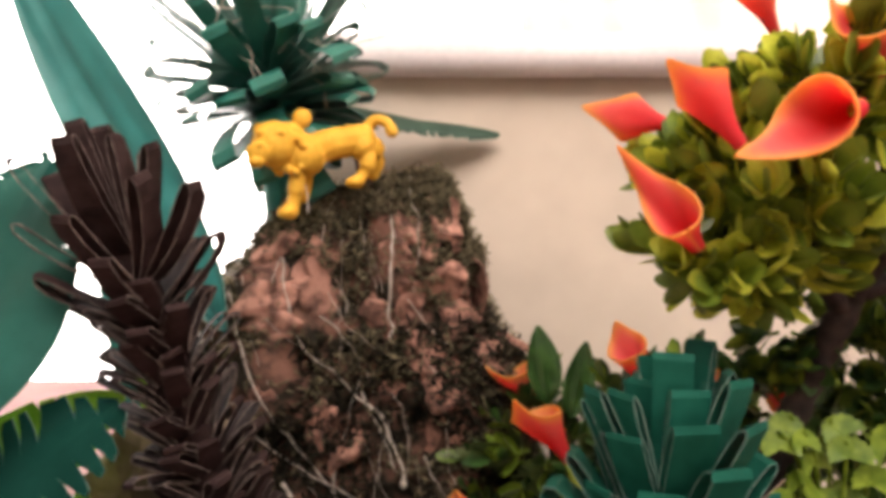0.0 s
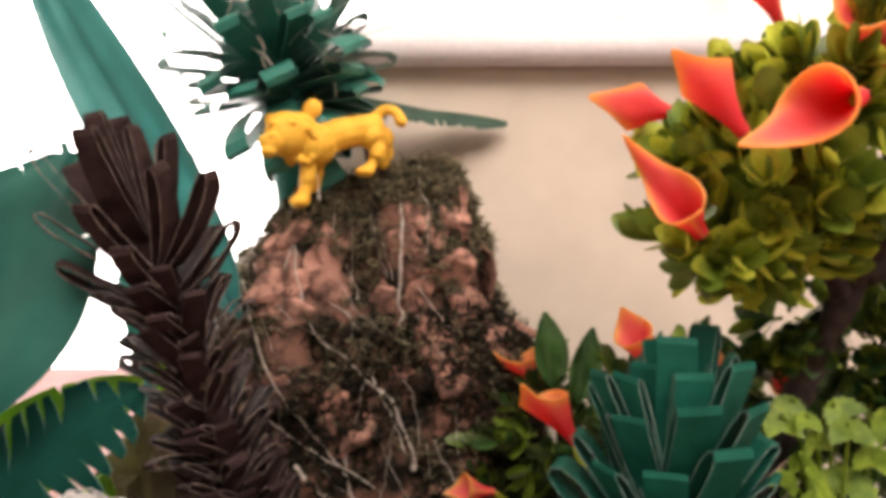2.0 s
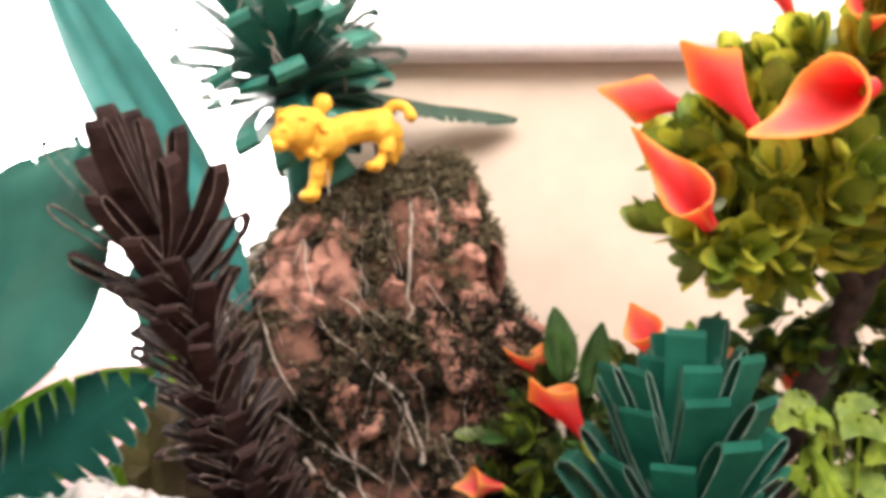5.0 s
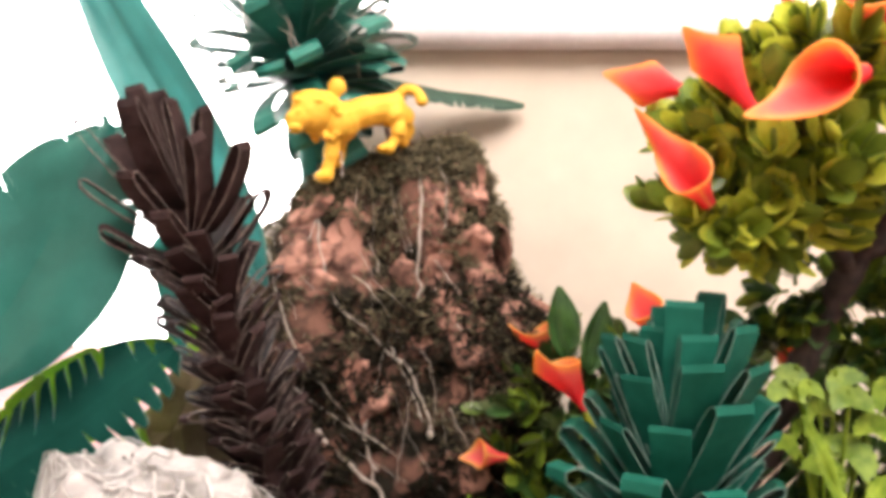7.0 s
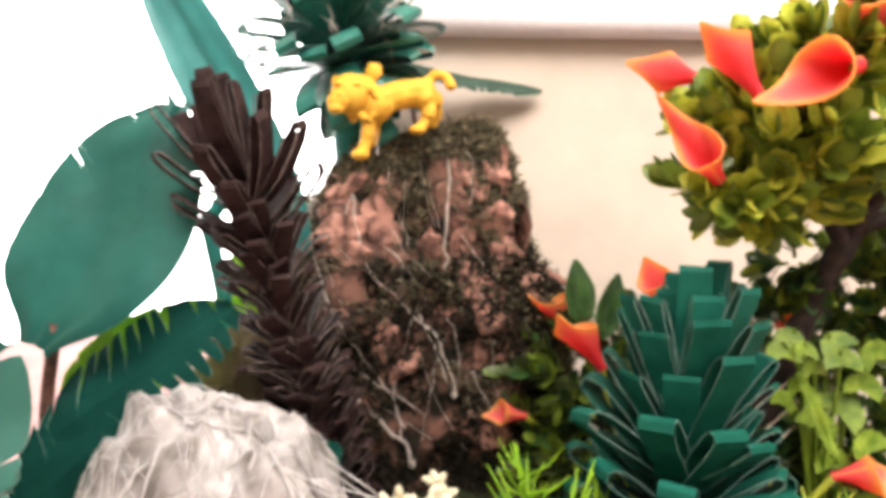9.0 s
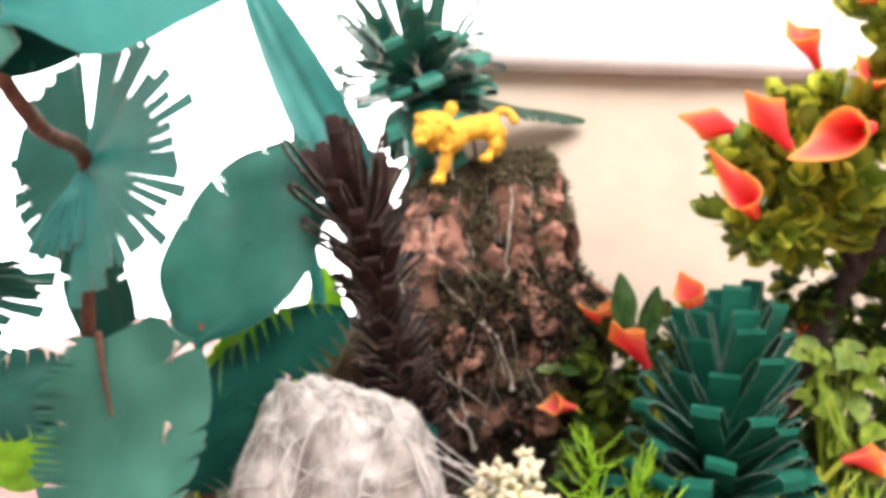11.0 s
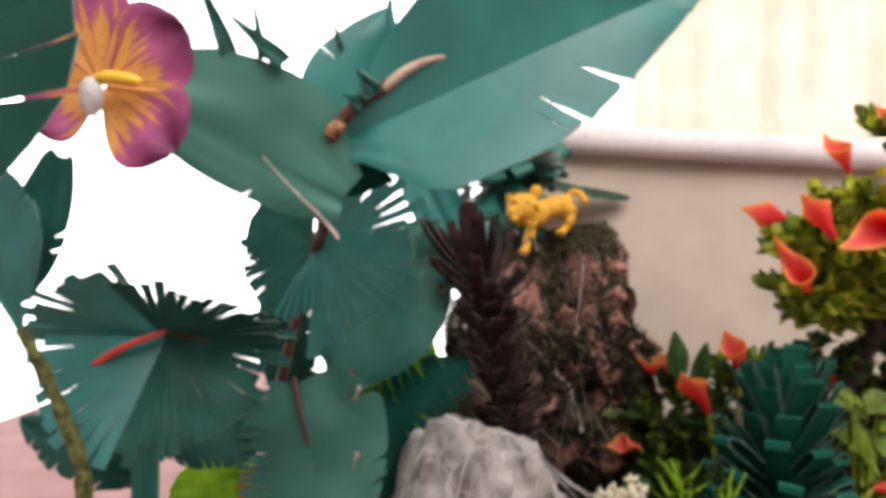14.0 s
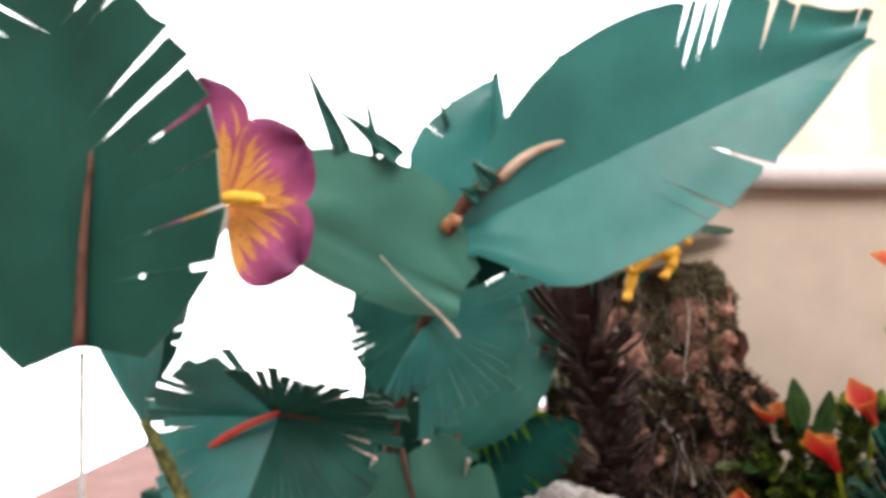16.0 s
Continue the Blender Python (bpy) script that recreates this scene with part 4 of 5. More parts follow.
def dark_leaf_plant():
    t = thing("paper_fern_leaf", (-0.165, 0.222, 0.045), "dark green fringed paper leaf arching low over the ground", "paper plant")
    bm = bmesh.new()
    tube(bm, spline([(-0.165, 0.222, 0.045), (-0.176, 0.222, 0.09), (-0.170, 0.224, 0.126)], 5), 0.0022, 7)
    part("stalk", bm, STALK, t)
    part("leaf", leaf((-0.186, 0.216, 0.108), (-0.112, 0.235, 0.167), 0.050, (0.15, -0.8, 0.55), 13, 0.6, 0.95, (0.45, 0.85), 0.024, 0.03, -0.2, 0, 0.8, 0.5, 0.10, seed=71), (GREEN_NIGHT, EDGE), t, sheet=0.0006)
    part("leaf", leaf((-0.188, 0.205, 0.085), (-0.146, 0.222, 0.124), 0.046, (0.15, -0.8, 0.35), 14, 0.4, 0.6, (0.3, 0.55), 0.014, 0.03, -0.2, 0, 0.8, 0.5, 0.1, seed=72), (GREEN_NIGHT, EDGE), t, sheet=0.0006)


dark_leaf_plant()


def fan_palm():
    t = thing("paper_fan_palm", (-0.263, 0.150, 0.031), "green paper fan palm with fringed leaf and red strip", "paper plant")
    bm = bmesh.new()
    tube(bm, spline([(-0.263, 0.150, 0.031), (-0.266, 0.148, 0.09), (-0.268, 0.146, 0.150)], 6), [0.0072 - 0.0001 * i for i in range(13)], 12)
    part("stem", bm, TEAL_TUBE, t, "turquoise rolled paper stem")
    c = (-0.255, 0.131, 0.185)
    # the leaf folds along its rib: the upper half stands and leans forward, the lower half hangs;
    # the right side's shade is put into its colour by the darker card
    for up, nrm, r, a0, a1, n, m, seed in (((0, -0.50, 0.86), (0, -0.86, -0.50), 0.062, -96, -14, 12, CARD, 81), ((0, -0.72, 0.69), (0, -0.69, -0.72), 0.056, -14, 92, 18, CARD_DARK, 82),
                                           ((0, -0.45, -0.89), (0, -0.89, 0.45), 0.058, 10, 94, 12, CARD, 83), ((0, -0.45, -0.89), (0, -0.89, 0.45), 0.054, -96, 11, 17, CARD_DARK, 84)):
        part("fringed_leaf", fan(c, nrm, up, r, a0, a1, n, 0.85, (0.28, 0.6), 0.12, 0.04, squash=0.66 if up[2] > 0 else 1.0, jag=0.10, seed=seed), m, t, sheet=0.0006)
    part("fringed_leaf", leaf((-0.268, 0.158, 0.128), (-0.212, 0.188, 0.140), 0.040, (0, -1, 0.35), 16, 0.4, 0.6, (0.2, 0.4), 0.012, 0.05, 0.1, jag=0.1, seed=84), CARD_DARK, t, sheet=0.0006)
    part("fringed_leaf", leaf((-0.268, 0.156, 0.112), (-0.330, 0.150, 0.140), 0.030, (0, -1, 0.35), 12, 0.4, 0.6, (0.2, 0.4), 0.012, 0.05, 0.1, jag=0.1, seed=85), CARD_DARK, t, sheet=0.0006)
    bm = bmesh.new()
    tube(bm, spline([(-0.284, 0.1235, 0.1715), (-0.269, 0.1225, 0.181), (-0.2525, 0.1245, 0.1885)], 6), [0.0009, 0.0014, 0.0017, 0.0018, 0.0018, 0.0018, 0.0018, 0.0017, 0.0017, 0.0016, 0.0015, 0.0013, 0.0008], 8)
    part("red_strip", bm, RED, t, "red rolled paper strip")
    bm = bmesh.new()
    tube(bm, spline([(-0.253, 0.126, 0.187), (-0.230, 0.132, 0.184), (-0.205, 0.148, 0.180)], 6), 0.0007, 6)
    part("midrib", bm, STALK, t, "thin reddish midrib")


fan_palm()


def near_leaf_plant():
    """The leaf nearest the camera, with an orchid blossom fixed behind its rim."""
    t = thing("paper_wire_leaf", (-0.226, -0.050, 0.03), "broad green paper leaf with long slits on grey wire", "paper plant")
    bm = bmesh.new()
    tube(bm, [(-0.226, -0.050, 0.03), (-0.229, -0.050, 0.15), (-0.232, -0.05, 0.236)], 0.0006, 6)
    part("wire", bm, WIRE, t)
    lf = part("leaf", slit_leaf((-0.233, -0.049, 0.237), (-0.245, -0.048, 0.319), (-0.1, -1, 0.0), (0.0200, 0.0310, 0.0335, 0.0320, 0.0255, 0.0155, 0.004), (0.017, 0.028, 0.032, 0.032, 0.028, 0.020, 0.005), 15, 0.70,
                                (0.9, 0.3), (0.45, 0.92), 0.0115, (0.05, 0.05), 0.0, 0.06, 0.03, 0.0012, 0.0010, (0.0, 0.6), seed=93), (GREEN_DEEP, EDGE), t, sheet=0.0005)
    bm = bmesh.new()
    tube(bm, spline([(-0.232, -0.051, 0.237), (-0.232, -0.051, 0.256), (-0.231, -0.051, 0.274)], 5), [0.0012 - 0.00008 * i for i in range(11)], 7)
    part("midrib", bm, STALK, lf, "dark red midrib")


near_leaf_plant()


def hanging_leaf():
    t = thing("paper_leaf_on_twig", (-0.2620, 0.088, 0.031), "teal paper leaf on a mossy twig stem", "paper plant")
    bm = bmesh.new()
    pts = spline([(-0.262, 0.088, 0.031), (-0.266, 0.088, 0.125), (-0.277, 0.088, 0.159), (-0.295, 0.088, 0.191)], 8)
    tube(bm, pts, [0.0036 - 0.00006 * i for i in range(len(pts))], 9, 0.5)
    part("twig", bm, MOSSY_TWIG, t, "mossy green-brown twig")
    part("leaf", slit_leaf((-0.294, 0.086, 0.191), (-0.307, 0.074, 0.252), (-0.2, -1, -0.1), (0.002, 0.010, 0.018, 0.023, 0.021, 0.013), (0.002, 0.006, 0.0095, 0.011, 0.011, 0.008), 14, 0.75,
                           (0.35, 0.3), (0.3, 0.6), 0.012, (0.12, 0.1), seed=101), CARD, t, sheet=0.0005)
    part("leaf", slit_leaf((-0.294, 0.09, 0.202), (-0.282, 0.086, 0.258), (-0.1, -1, 0.2), (0.002, 0.008, 0.011, 0.011, 0.007), (0.002, 0.010, 0.012, 0.011, 0.007), 12, 0.6,
                           (0.4, 0.3), (0.3, 0.6), 0.015, (0.2, 0.2), seed=102), CARD_DARK, t, sheet=0.0005)


hanging_leaf()


def orchid():
    t = thing("orchid_flower", (-0.237, 0.016, 0.27), "purple and orange artificial orchid fixed behind a paper leaf", "flower")

    def petal(ang, length, width, name="petal", start=0.001):
        bm = bmesh.new()
        uvl = bm.loops.layers.uv.new("UVMap")
        c = V((-0.2335, 0.017, 0.271))
        d = V((math.cos(radians(ang)), -0.10, math.sin(radians(ang))))
        s = V((-math.sin(radians(ang)), 0, math.cos(radians(ang))))
        n, m = 20, 10
        vs = {}
        for i in range(n + 1):
            u = i / n
            w = 0.5 * width * (math.sin(math.pi * min(1, 0.04 + 0.96 * u) ** 1.6)) ** 0.6 if u < 1 else 0.10 * width
            for j in range(m + 1):
                v = 2 * j / m - 1
                h = 0.0009 * math.sin(u * 5 + v * 6) * u + 0.0008 * abs(v)
                vs[i, j] = bm.verts.new(c + d * (start + u * length) + s * (v * w) + V((0, -h, 0)))
        for i in range(n):
            for j in range(m):
                f = bm.faces.new((vs[i, j], vs[i + 1, j], vs[i + 1, j + 1], vs[i, j + 1]))
                for lp, (a, b) in zip(f.loops, ((i, j), (i + 1, j), (i + 1, j + 1), (i, j + 1))):
                    rim = max(a / n, abs(2 * b / m - 1) ** 2 * 0.9)
                    lp[uvl].uv = (2 * b / m - 1 + ang, max(a / n, 0.5 * rim))
        part(name, bm, ORCHID, t, sheet=0.0004)

    petal(37, 0.0285, 0.0285)
    petal(-37, 0.0285, 0.0285)
    petal(104, 0.035, 0.026)
    petal(-150, 0.022, 0.022)
    petal(155, 0.024, 0.022)
    bm = bmesh.new()
    tube(bm, spline([(-0.2335, 0.0125, 0.2715), (-0.227, 0.0105, 0.2718), (-0.2200, 0.0105, 0.2710)], 5), [0.0012, 0.0016, 0.0019, 0.002, 0.002, 0.002, 0.002, 0.002, 0.0019, 0.0017, 0.001], 8, 0.2)
    part("stamen", bm, YELLOW, t, "yellow foam stamen")
    bm = bmesh.new()
    s = bmesh.ops.create_icosphere(bm, subdivisions=3, radius=0.0042)
    for v in s["verts"]:
        v.co = V((v.co.x * 0.8, v.co.y * 0.7, v.co.z * 1.3)) * (1 + 0.25 * noise.noise(v.co * 700)) + V((-0.2340, 0.0120, 0.2665))
    part("centre", bm, WHITE_PUFF, t, "white woolly centre")
    bm = bmesh.new()
    tube(bm, spline([(-0.238, 0.018, 0.268), (-0.232, 0.026, 0.268), (-0.224, 0.040, 0.270)], 6), 0.0010, 6)
    part("stem", bm, LEAF_DEEP, t)


orchid()

# ---------------------------------------------------------------- grey rock under webbing
def grey_rock():
    t = thing("grey_rock", (-0.100, 0.19, 0.045), "pale grey craft stone wrapped in white web fibre", "rock")
    c = V((-0.104, 0.198, 0.040))

    def surf(a, b):
        d = V((math.cos(a) * math.cos(b), math.sin(a) * math.cos(b), math.sin(b)))
        r = V((0.047 if d.x > 0 else 0.044, 0.040, 0.096))
        k = (abs(d.x) ** 4.5 + abs(d.y) ** 3.2 + abs(d.z) ** 4.5) ** (-1 / 4.2)
        p = V((d.x * r.x * k, d.y * r.y * k, d.z * r.z * k))
        p.x += 0.06 * p.z - 0.004 if p.x < 0 else 0.0
        slope = max(0.0, p.x + 0.020) / 0.075
        p.z *= 1 - 0.16 * slope - 0.45 * max(0.0, slope - 0.55) ** 1.2
        p *= 1 + 0.06 * noise.noise(d * 2.2) + 0.08 * noise.noise(d * 5.0) + 0.035 * noise.noise(d * 11) + 0.010 * noise.noise(d * 26)
        return c + p, d

    bm = bmesh.new()
    na, nb = 96, 48
    rows = [[bm.verts.new(surf(2 * math.pi * i / na, 0.02 + (math.pi / 2 - 0.04) * j / nb)[0]) for i in range(na)] for j in range(nb + 1)]
    for p, q in zip(rows, rows[1:]):
        for i in range(na):
            bm.faces.new((p[i], p[(i + 1) % na], q[(i + 1) % na], q[i]))
    bm.faces.new(rows[-1])
    part("body", bm, GREY_STONE, t)
    rnd = random.Random(12)
    bm = bmesh.new()
    for k in range(170):
        a0, b0 = rnd.uniform(-math.pi, math.pi * 0.2), rnd.uniform(0.1, 1.5)
        da, db = rnd.gauss(0, 0.7), rnd.gauss(-0.25, 0.4)
        pts = []
        for i in range(9):
            u = i / 8
            p, d = surf(a0 + da * u + 0.05 * math.sin(u * 7 + k), max(0.03, min(1.5, b0 + db * u)))
            pts.append(p + d * rnd.uniform(0.0006, 0.0018))
        r = rnd.choice((0.00012, 0.00016, 0.0002, 0.0003, 0.0007))
        tube(bm, pts, [r * rnd.uniform(0.6, 1.3) for _ in pts], 5)
    part("webbing", bm, WEB, t, "tangled white web fibre", kind="stuff")
    # strands stretched off to the ground beside the tall rock
    for k in range(9):
        p, d = surf(rnd.uniform(-0.9, 0.3), rnd.uniform(0.5, 1.2))
        q = V((-0.03 + 0.05 * rnd.random(), 0.19 + 0.05 * rnd.random(), 0.056))
        bm = bmesh.new()
        tube(bm, spline([p, p.lerp(q, 0.5) + V((0.004, 0, 0.004)), q], 6), 0.00035, 5)
        part("strand", bm, WEB, t)


grey_rock()


def brown_rock():
    bm = bmesh.new()
    s = bmesh.ops.create_icosphere(bm, subdivisions=4, radius=1.0)
    c = V((-0.118, 0.292, 0.080))
    for v in s["verts"]:
        d = v.co.copy()
        r = 1 + 0.20 * noise.noise(d * 1.6) + 0.26 * abs(noise.noise(d * 3.2)) - 0.16 * abs(noise.noise(d * 7)) + 0.05 * noise.noise(d * 15)
        v.co = c + V((d.x * 0.034 * r, d.y * 0.026 * r, max(d.z * 0.068 * r, -0.036)))
    tagged(part("paper_rock", bm, BROWN_PAPER, None, smooth=False), "brown crumpled paper rock beside the tall rock", "rock")


brown_rock()

# ---------------------------------------------------------------- calla lilies
def calla_mesh(length, flare, twist, seed, low=0.6):
    """A spathe rolled round itself: narrow throat, flared mouth and one long pointed tip; it opens along +x."""
    rnd = random.Random(seed)
    bm = bmesh.new()
    uvl = bm.loops.layers.uv.new("UVMap")
    n, m = 28, 12
    vs = {}
    for i in range(n + 1):
        a = radians(-180 + 360 * i / n)
        front = 0.5 + 0.5 * math.cos(a)
        for j in range(m + 1):
            v = j / m
            reach = length * (low + (1 - low) * (0.55 * front ** 1.6 + 0.45 * front ** 9))
            x = reach * v
            r = length * (0.055 + flare * v ** 1.7 * (0.75 + 0.25 * math.sin(a + twist)))
            r *= 1 - 0.6 * front ** 3 * max(0, v - 0.62) / 0.38
            curl = length * 0.13 * front ** 2 * max(0, v - 0.6) ** 1.5 * 3
            y, z = r * math.sin(a), r * math.cos(a) + curl * 0.6
            vs[i, j] = bm.verts.new((x, y, z + 0.0005 * math.sin(a * 3 + seed) * v))
    for i in range(n):
        for j in range(m):
            f = bm.faces.new((vs[i, j], vs[i, j + 1], vs[i + 1, j + 1], vs[i + 1, j]))
            for lp, (a, b) in zip(f.loops, ((i, j), (i, j + 1), (i + 1, j + 1), (i + 1, j))):
                side = abs(2 * a / n - 1)
                lp[uvl].uv = (a / n, 0.9 * max(b / m, 0.97 * side ** 5) ** 2.2)
    return bm


def calla(base, tip, mouth, flare=0.22, seed=1, group="calla lilies", stem_to=None, low=0.55):
    base, tip = V(base), V(tip)
    t = thing("calla_lily", base, "red and orange artificial calla lily with yellow rim", "flower", group)
    length = (tip - base).length
    bm = calla_mesh(length, flare, seed * 1.3, seed, low)
    x = (tip - base).normalized()
    z = -(V(mouth) - x * x.dot(V(mouth))).normalized()
    y = z.cross(x)
    bm.transform(Matrix.Translation(base) @ Matrix((x, y, z)).transposed().to_4x4())
    part("spathe", bm, SPATHE, t, sheet=0.0006)
    bm = bmesh.new()
    end = V(stem_to) if stem_to else base - x * 0.03 + V((0, 0.01, -0.01))
    tube(bm, spline([base + x * length * 0.04, base.lerp(end, 0.5) - x * 0.004, end], 5), 0.0016, 7)
    part("stem", bm, LEAF_LIME, t)


HEART = (0.125, 0.235, 0.235)
calla((0.077, 0.232, 0.262), (0.047, 0.235, 0.269), (0.1, 1.0, 0.25), 0.31, 1, stem_to=HEART, low=0.34)
calla((0.086, 0.198, 0.25), (0.064, 0.196, 0.275), (0.4, 1.0, 0.3), 0.27, 2, stem_to=HEART, low=0.52)
calla((0.1150, 0.1900, 0.2590), (0.0740, 0.1680, 0.2480), (-0.1, -0.75, 0.65), 0.21, 3, stem_to=HEART, low=0.42)
calla((0.0755, 0.204, 0.2205), (0.0486, 0.1860, 0.2468), (-0.35, -1, 0.05), 0.165, 4, stem_to=(0.11, 0.235, 0.215), low=0.33)
calla((0.126, 0.196, 0.270), (0.110, 0.186, 0.2900), (0.2, -1, 0.3), 0.39, 5, stem_to=HEART)
calla((0.109, 0.225, 0.291), (0.096, 0.222, 0.3150), (0.3, -1, 0.2), 0.33, 6, stem_to=HEART)
calla((0.148, 0.205, 0.292), (0.128, 0.196, 0.3060), (-0.2, -1, 0.4), 0.37, 7, stem_to=HEART)
calla((0.133, 0.214, 0.312), (0.118, 0.212, 0.3300), (-0.2, -1, 0.3), 0.35, 8, stem_to=HEART)
LOW = "calla lilies low by the wall"
calla((0.051, 0.346, 0.140), (0.0245, 0.342, 0.1660), (0.6, 0.3, 0.3), 0.30, 9, LOW, (0.075, 0.362, 0.07))
calla((0.050, 0.272, 0.136), (0.031, 0.266, 0.1660), (0.5, 0.5, 0.3), 0.33, 10, LOW, (0.072, 0.30, 0.06))
calla((0.096, 0.322, 0.155), (0.081, 0.320, 0.1850), (-0.3, -0.8, 0.3), 0.33, 11, LOW, (0.085, 0.34, 0.06))
calla((0.112, 0.302, 0.150), (0.134, 0.300, 0.1660), (0.1, -1, 0.1), 0.35, 12, LOW, (0.10, 0.33, 0.06))
calla((0.158, 0.302, 0.150), (0.140, 0.300, 0.1580), (0.1, -1, 0.3), 0.37, 13, LOW, (0.15, 0.33, 0.06))
calla((0.020, 0.318, 0.099), (-0.004, 0.315, 0.1000), (0.2, -1, 0.5), 0.33, 14, LOW, (0.045, 0.36, 0.06))
calla((0.140, 0.240, 0.100), (0.166, 0.236, 0.1060), (-0.1, -0.8, 0.6), 0.39, 15, LOW, (0.125, 0.25, 0.06))

# ---------------------------------------------------------------- leafy plastic foliage
def small_leaf_mesh(name, length, width, m, cup=0.25, tip=0.62):
    bm = bmesh.new()
    n = 6
    rows = []
    for i in range(n + 1):
        u = i / n
        w = 0.5 * width * max(0.05, math.sin(math.pi * min(1.0, 0.02 + u * 0.98) ** 1.45) ** tip) if i < n else 0.12 * width
        lift = 0.18 * length * u * u
        rows.append([bm.verts.new((u * length, s * w, lift + cup * w * abs(s) - 0.0001)) for s in (-1, -0.5, 0, 0.5, 1)])
    for a, b in zip(rows, rows[1:]):
        for k in range(4):
            bm.faces.new((a[k], b[k], b[k + 1], a[k + 1]))
    return mesh_of(name, bm, m)


def foliage(t, clumps, length, width, mats, seed, singles, near_y, per_sprig=12, flat=0.35, rise=0.15):
    """Sprigs of paired leaves in clumps: each clump is (centre, radii, sprigs). The nearest leaves are parts of their own."""
    rnd = random.Random(seed)
    kinds = [small_leaf_mesh("leaf", length * f, width * f, m) for m in mats for f in (0.8, 1.0, 1.2)]
    spots = []
    stems = bmesh.new()
    for c, r, count in clumps:
        for _ in range(count):
            d = V((rnd.gauss(0, 1), rnd.gauss(0, 1) - 0.35, rnd.gauss(0, 1) * 0.9)).normalized()
            root = V(c) + V((d.x * r[0], d.y * r[1], d.z * r[2])) * rnd.uniform(0.15, 0.45)
            end = V(c) + V((d.x * r[0], d.y * r[1], d.z * r[2])) * rnd.uniform(0.8, 1.08)
            tube(stems, [root, root.lerp(end, 0.5), end], [0.0009, 0.0007, 0.0004], 4)
            axis = (end - root).normalized()
            x, y, _ = axes(axis, (rnd.gauss(0, 1), rnd.gauss(0, 1), rnd.gauss(0, 1)))
            for k in range(per_sprig):
                u = 0.25 + 0.75 * k / (per_sprig - 1)
                a = k * 2.4 + rnd.uniform(-0.4, 0.4)
                o = x * math.cos(a) + y * math.sin(a)
                out = (axis * (0.45 + 0.5 * u) + o * (1.1 - 0.6 * u) + V((0, 0, rise))).normalized()
                spots.append((root.lerp(end, u), out, (axis - o * flat + V((0, 0, 0.4))), rnd.randrange(len(kinds))))
    part("twig", stems, LEAF_OLIVE, t, kind="stuff")
    spots.sort(key=lambda s: s[0].y + 0.3 * abs(s[0].x - near_y))
    for p, out, up, k in spots[:singles]:
        place(kinds[k], "leaf", t, p, out, up)
    rest = {}
    for p, out, up, k in spots[singles:]:
        rest.setdefault(k // 3, []).append((p, out, up, k))
    for g, items in rest.items():
        co, faces = [], []
        for p, out, up, k in items:
            me = kinds[k]
            x = V(out).normalized()
            y = V(up).cross(x).normalized()
            z = x.cross(y)
            m = Matrix.Translation(p - origin_of(t)) @ Matrix((x, y, z)).transposed().to_4x4()
            b0 = len(co)
            co += [m @ v.co for v in me.vertices]
            faces += [[b0 + i for i in q.vertices] for q in me.polygons]
        me = bpy.data.meshes.new("foliage")
        me.from_pydata(co, [], faces)
        me.polygons.foreach_set("use_smooth", [True] * len(me.polygons))
        me.materials.append(mats[g])
        ob = new("foliage", me)
        ob.parent = t
        ob["kind"] = "stuff"


def calla_bush():
    t = thing("artificial_bush", (0.118, 0.272, 0.045), "yellow-green plastic bush on a dark brown branch", "bush")
    bm = bmesh.new()
    pts = spline([(0.118, 0.272, 0.045), (0.124, 0.268, 0.12), (0.134, 0.260, 0.160), (0.146, 0.250, 0.197), (0.156, 0.240, 0.228), (0.152, 0.232, 0.262)], 8)
    tube(bm, pts, [0.0064 - 0.00005 * i + 0.0005 * math.sin(i * 1.7) for i in range(len(pts))], 12, 0.22)
    br = part("branch", bm, BARK, t, "dark brown rough branch")
    for q in ([(0.146, 0.250, 0.197), (0.130, 0.240, 0.212), (0.112, 0.232, 0.222), (0.092, 0.225, 0.226)], [(0.152, 0.244, 0.215), (0.142, 0.236, 0.245), (0.130, 0.228, 0.275)],
              [(0.150, 0.246, 0.205), (0.168, 0.240, 0.212), (0.190, 0.238, 0.222)]):
        bm = bmesh.new()
        pp = spline(q, 6)
        tube(bm, pp, [0.0042 - 0.0025 * i / len(pp) for i in range(len(pp))], 8, 0.2)
        part("twig", bm, BARK, br)
    foliage(t, [((0.110, 0.222, 0.238), (0.032, 0.034, 0.026), 38), ((0.088, 0.222, 0.217), (0.020, 0.022, 0.014), 14), ((0.125, 0.220, 0.272), (0.028, 0.026, 0.026), 22),
                ((0.142, 0.222, 0.246), (0.030, 0.030, 0.030), 24), ((0.106, 0.232, 0.214), (0.030, 0.022, 0.013), 16), ((0.140, 0.222, 0.310), (0.024, 0.022, 0.024), 12),
                ((0.086, 0.222, 0.248), (0.018, 0.018, 0.012), 13), ((0.106, 0.222, 0.262), (0.020, 0.018, 0.014), 12)],
            0.0135, 0.0070, (LEAF_LIME, LEAF_LIME, LEAF_OLIVE, LEAF_OLIVE), 31, 290, 0.10, rise=0.6)


calla_bush()


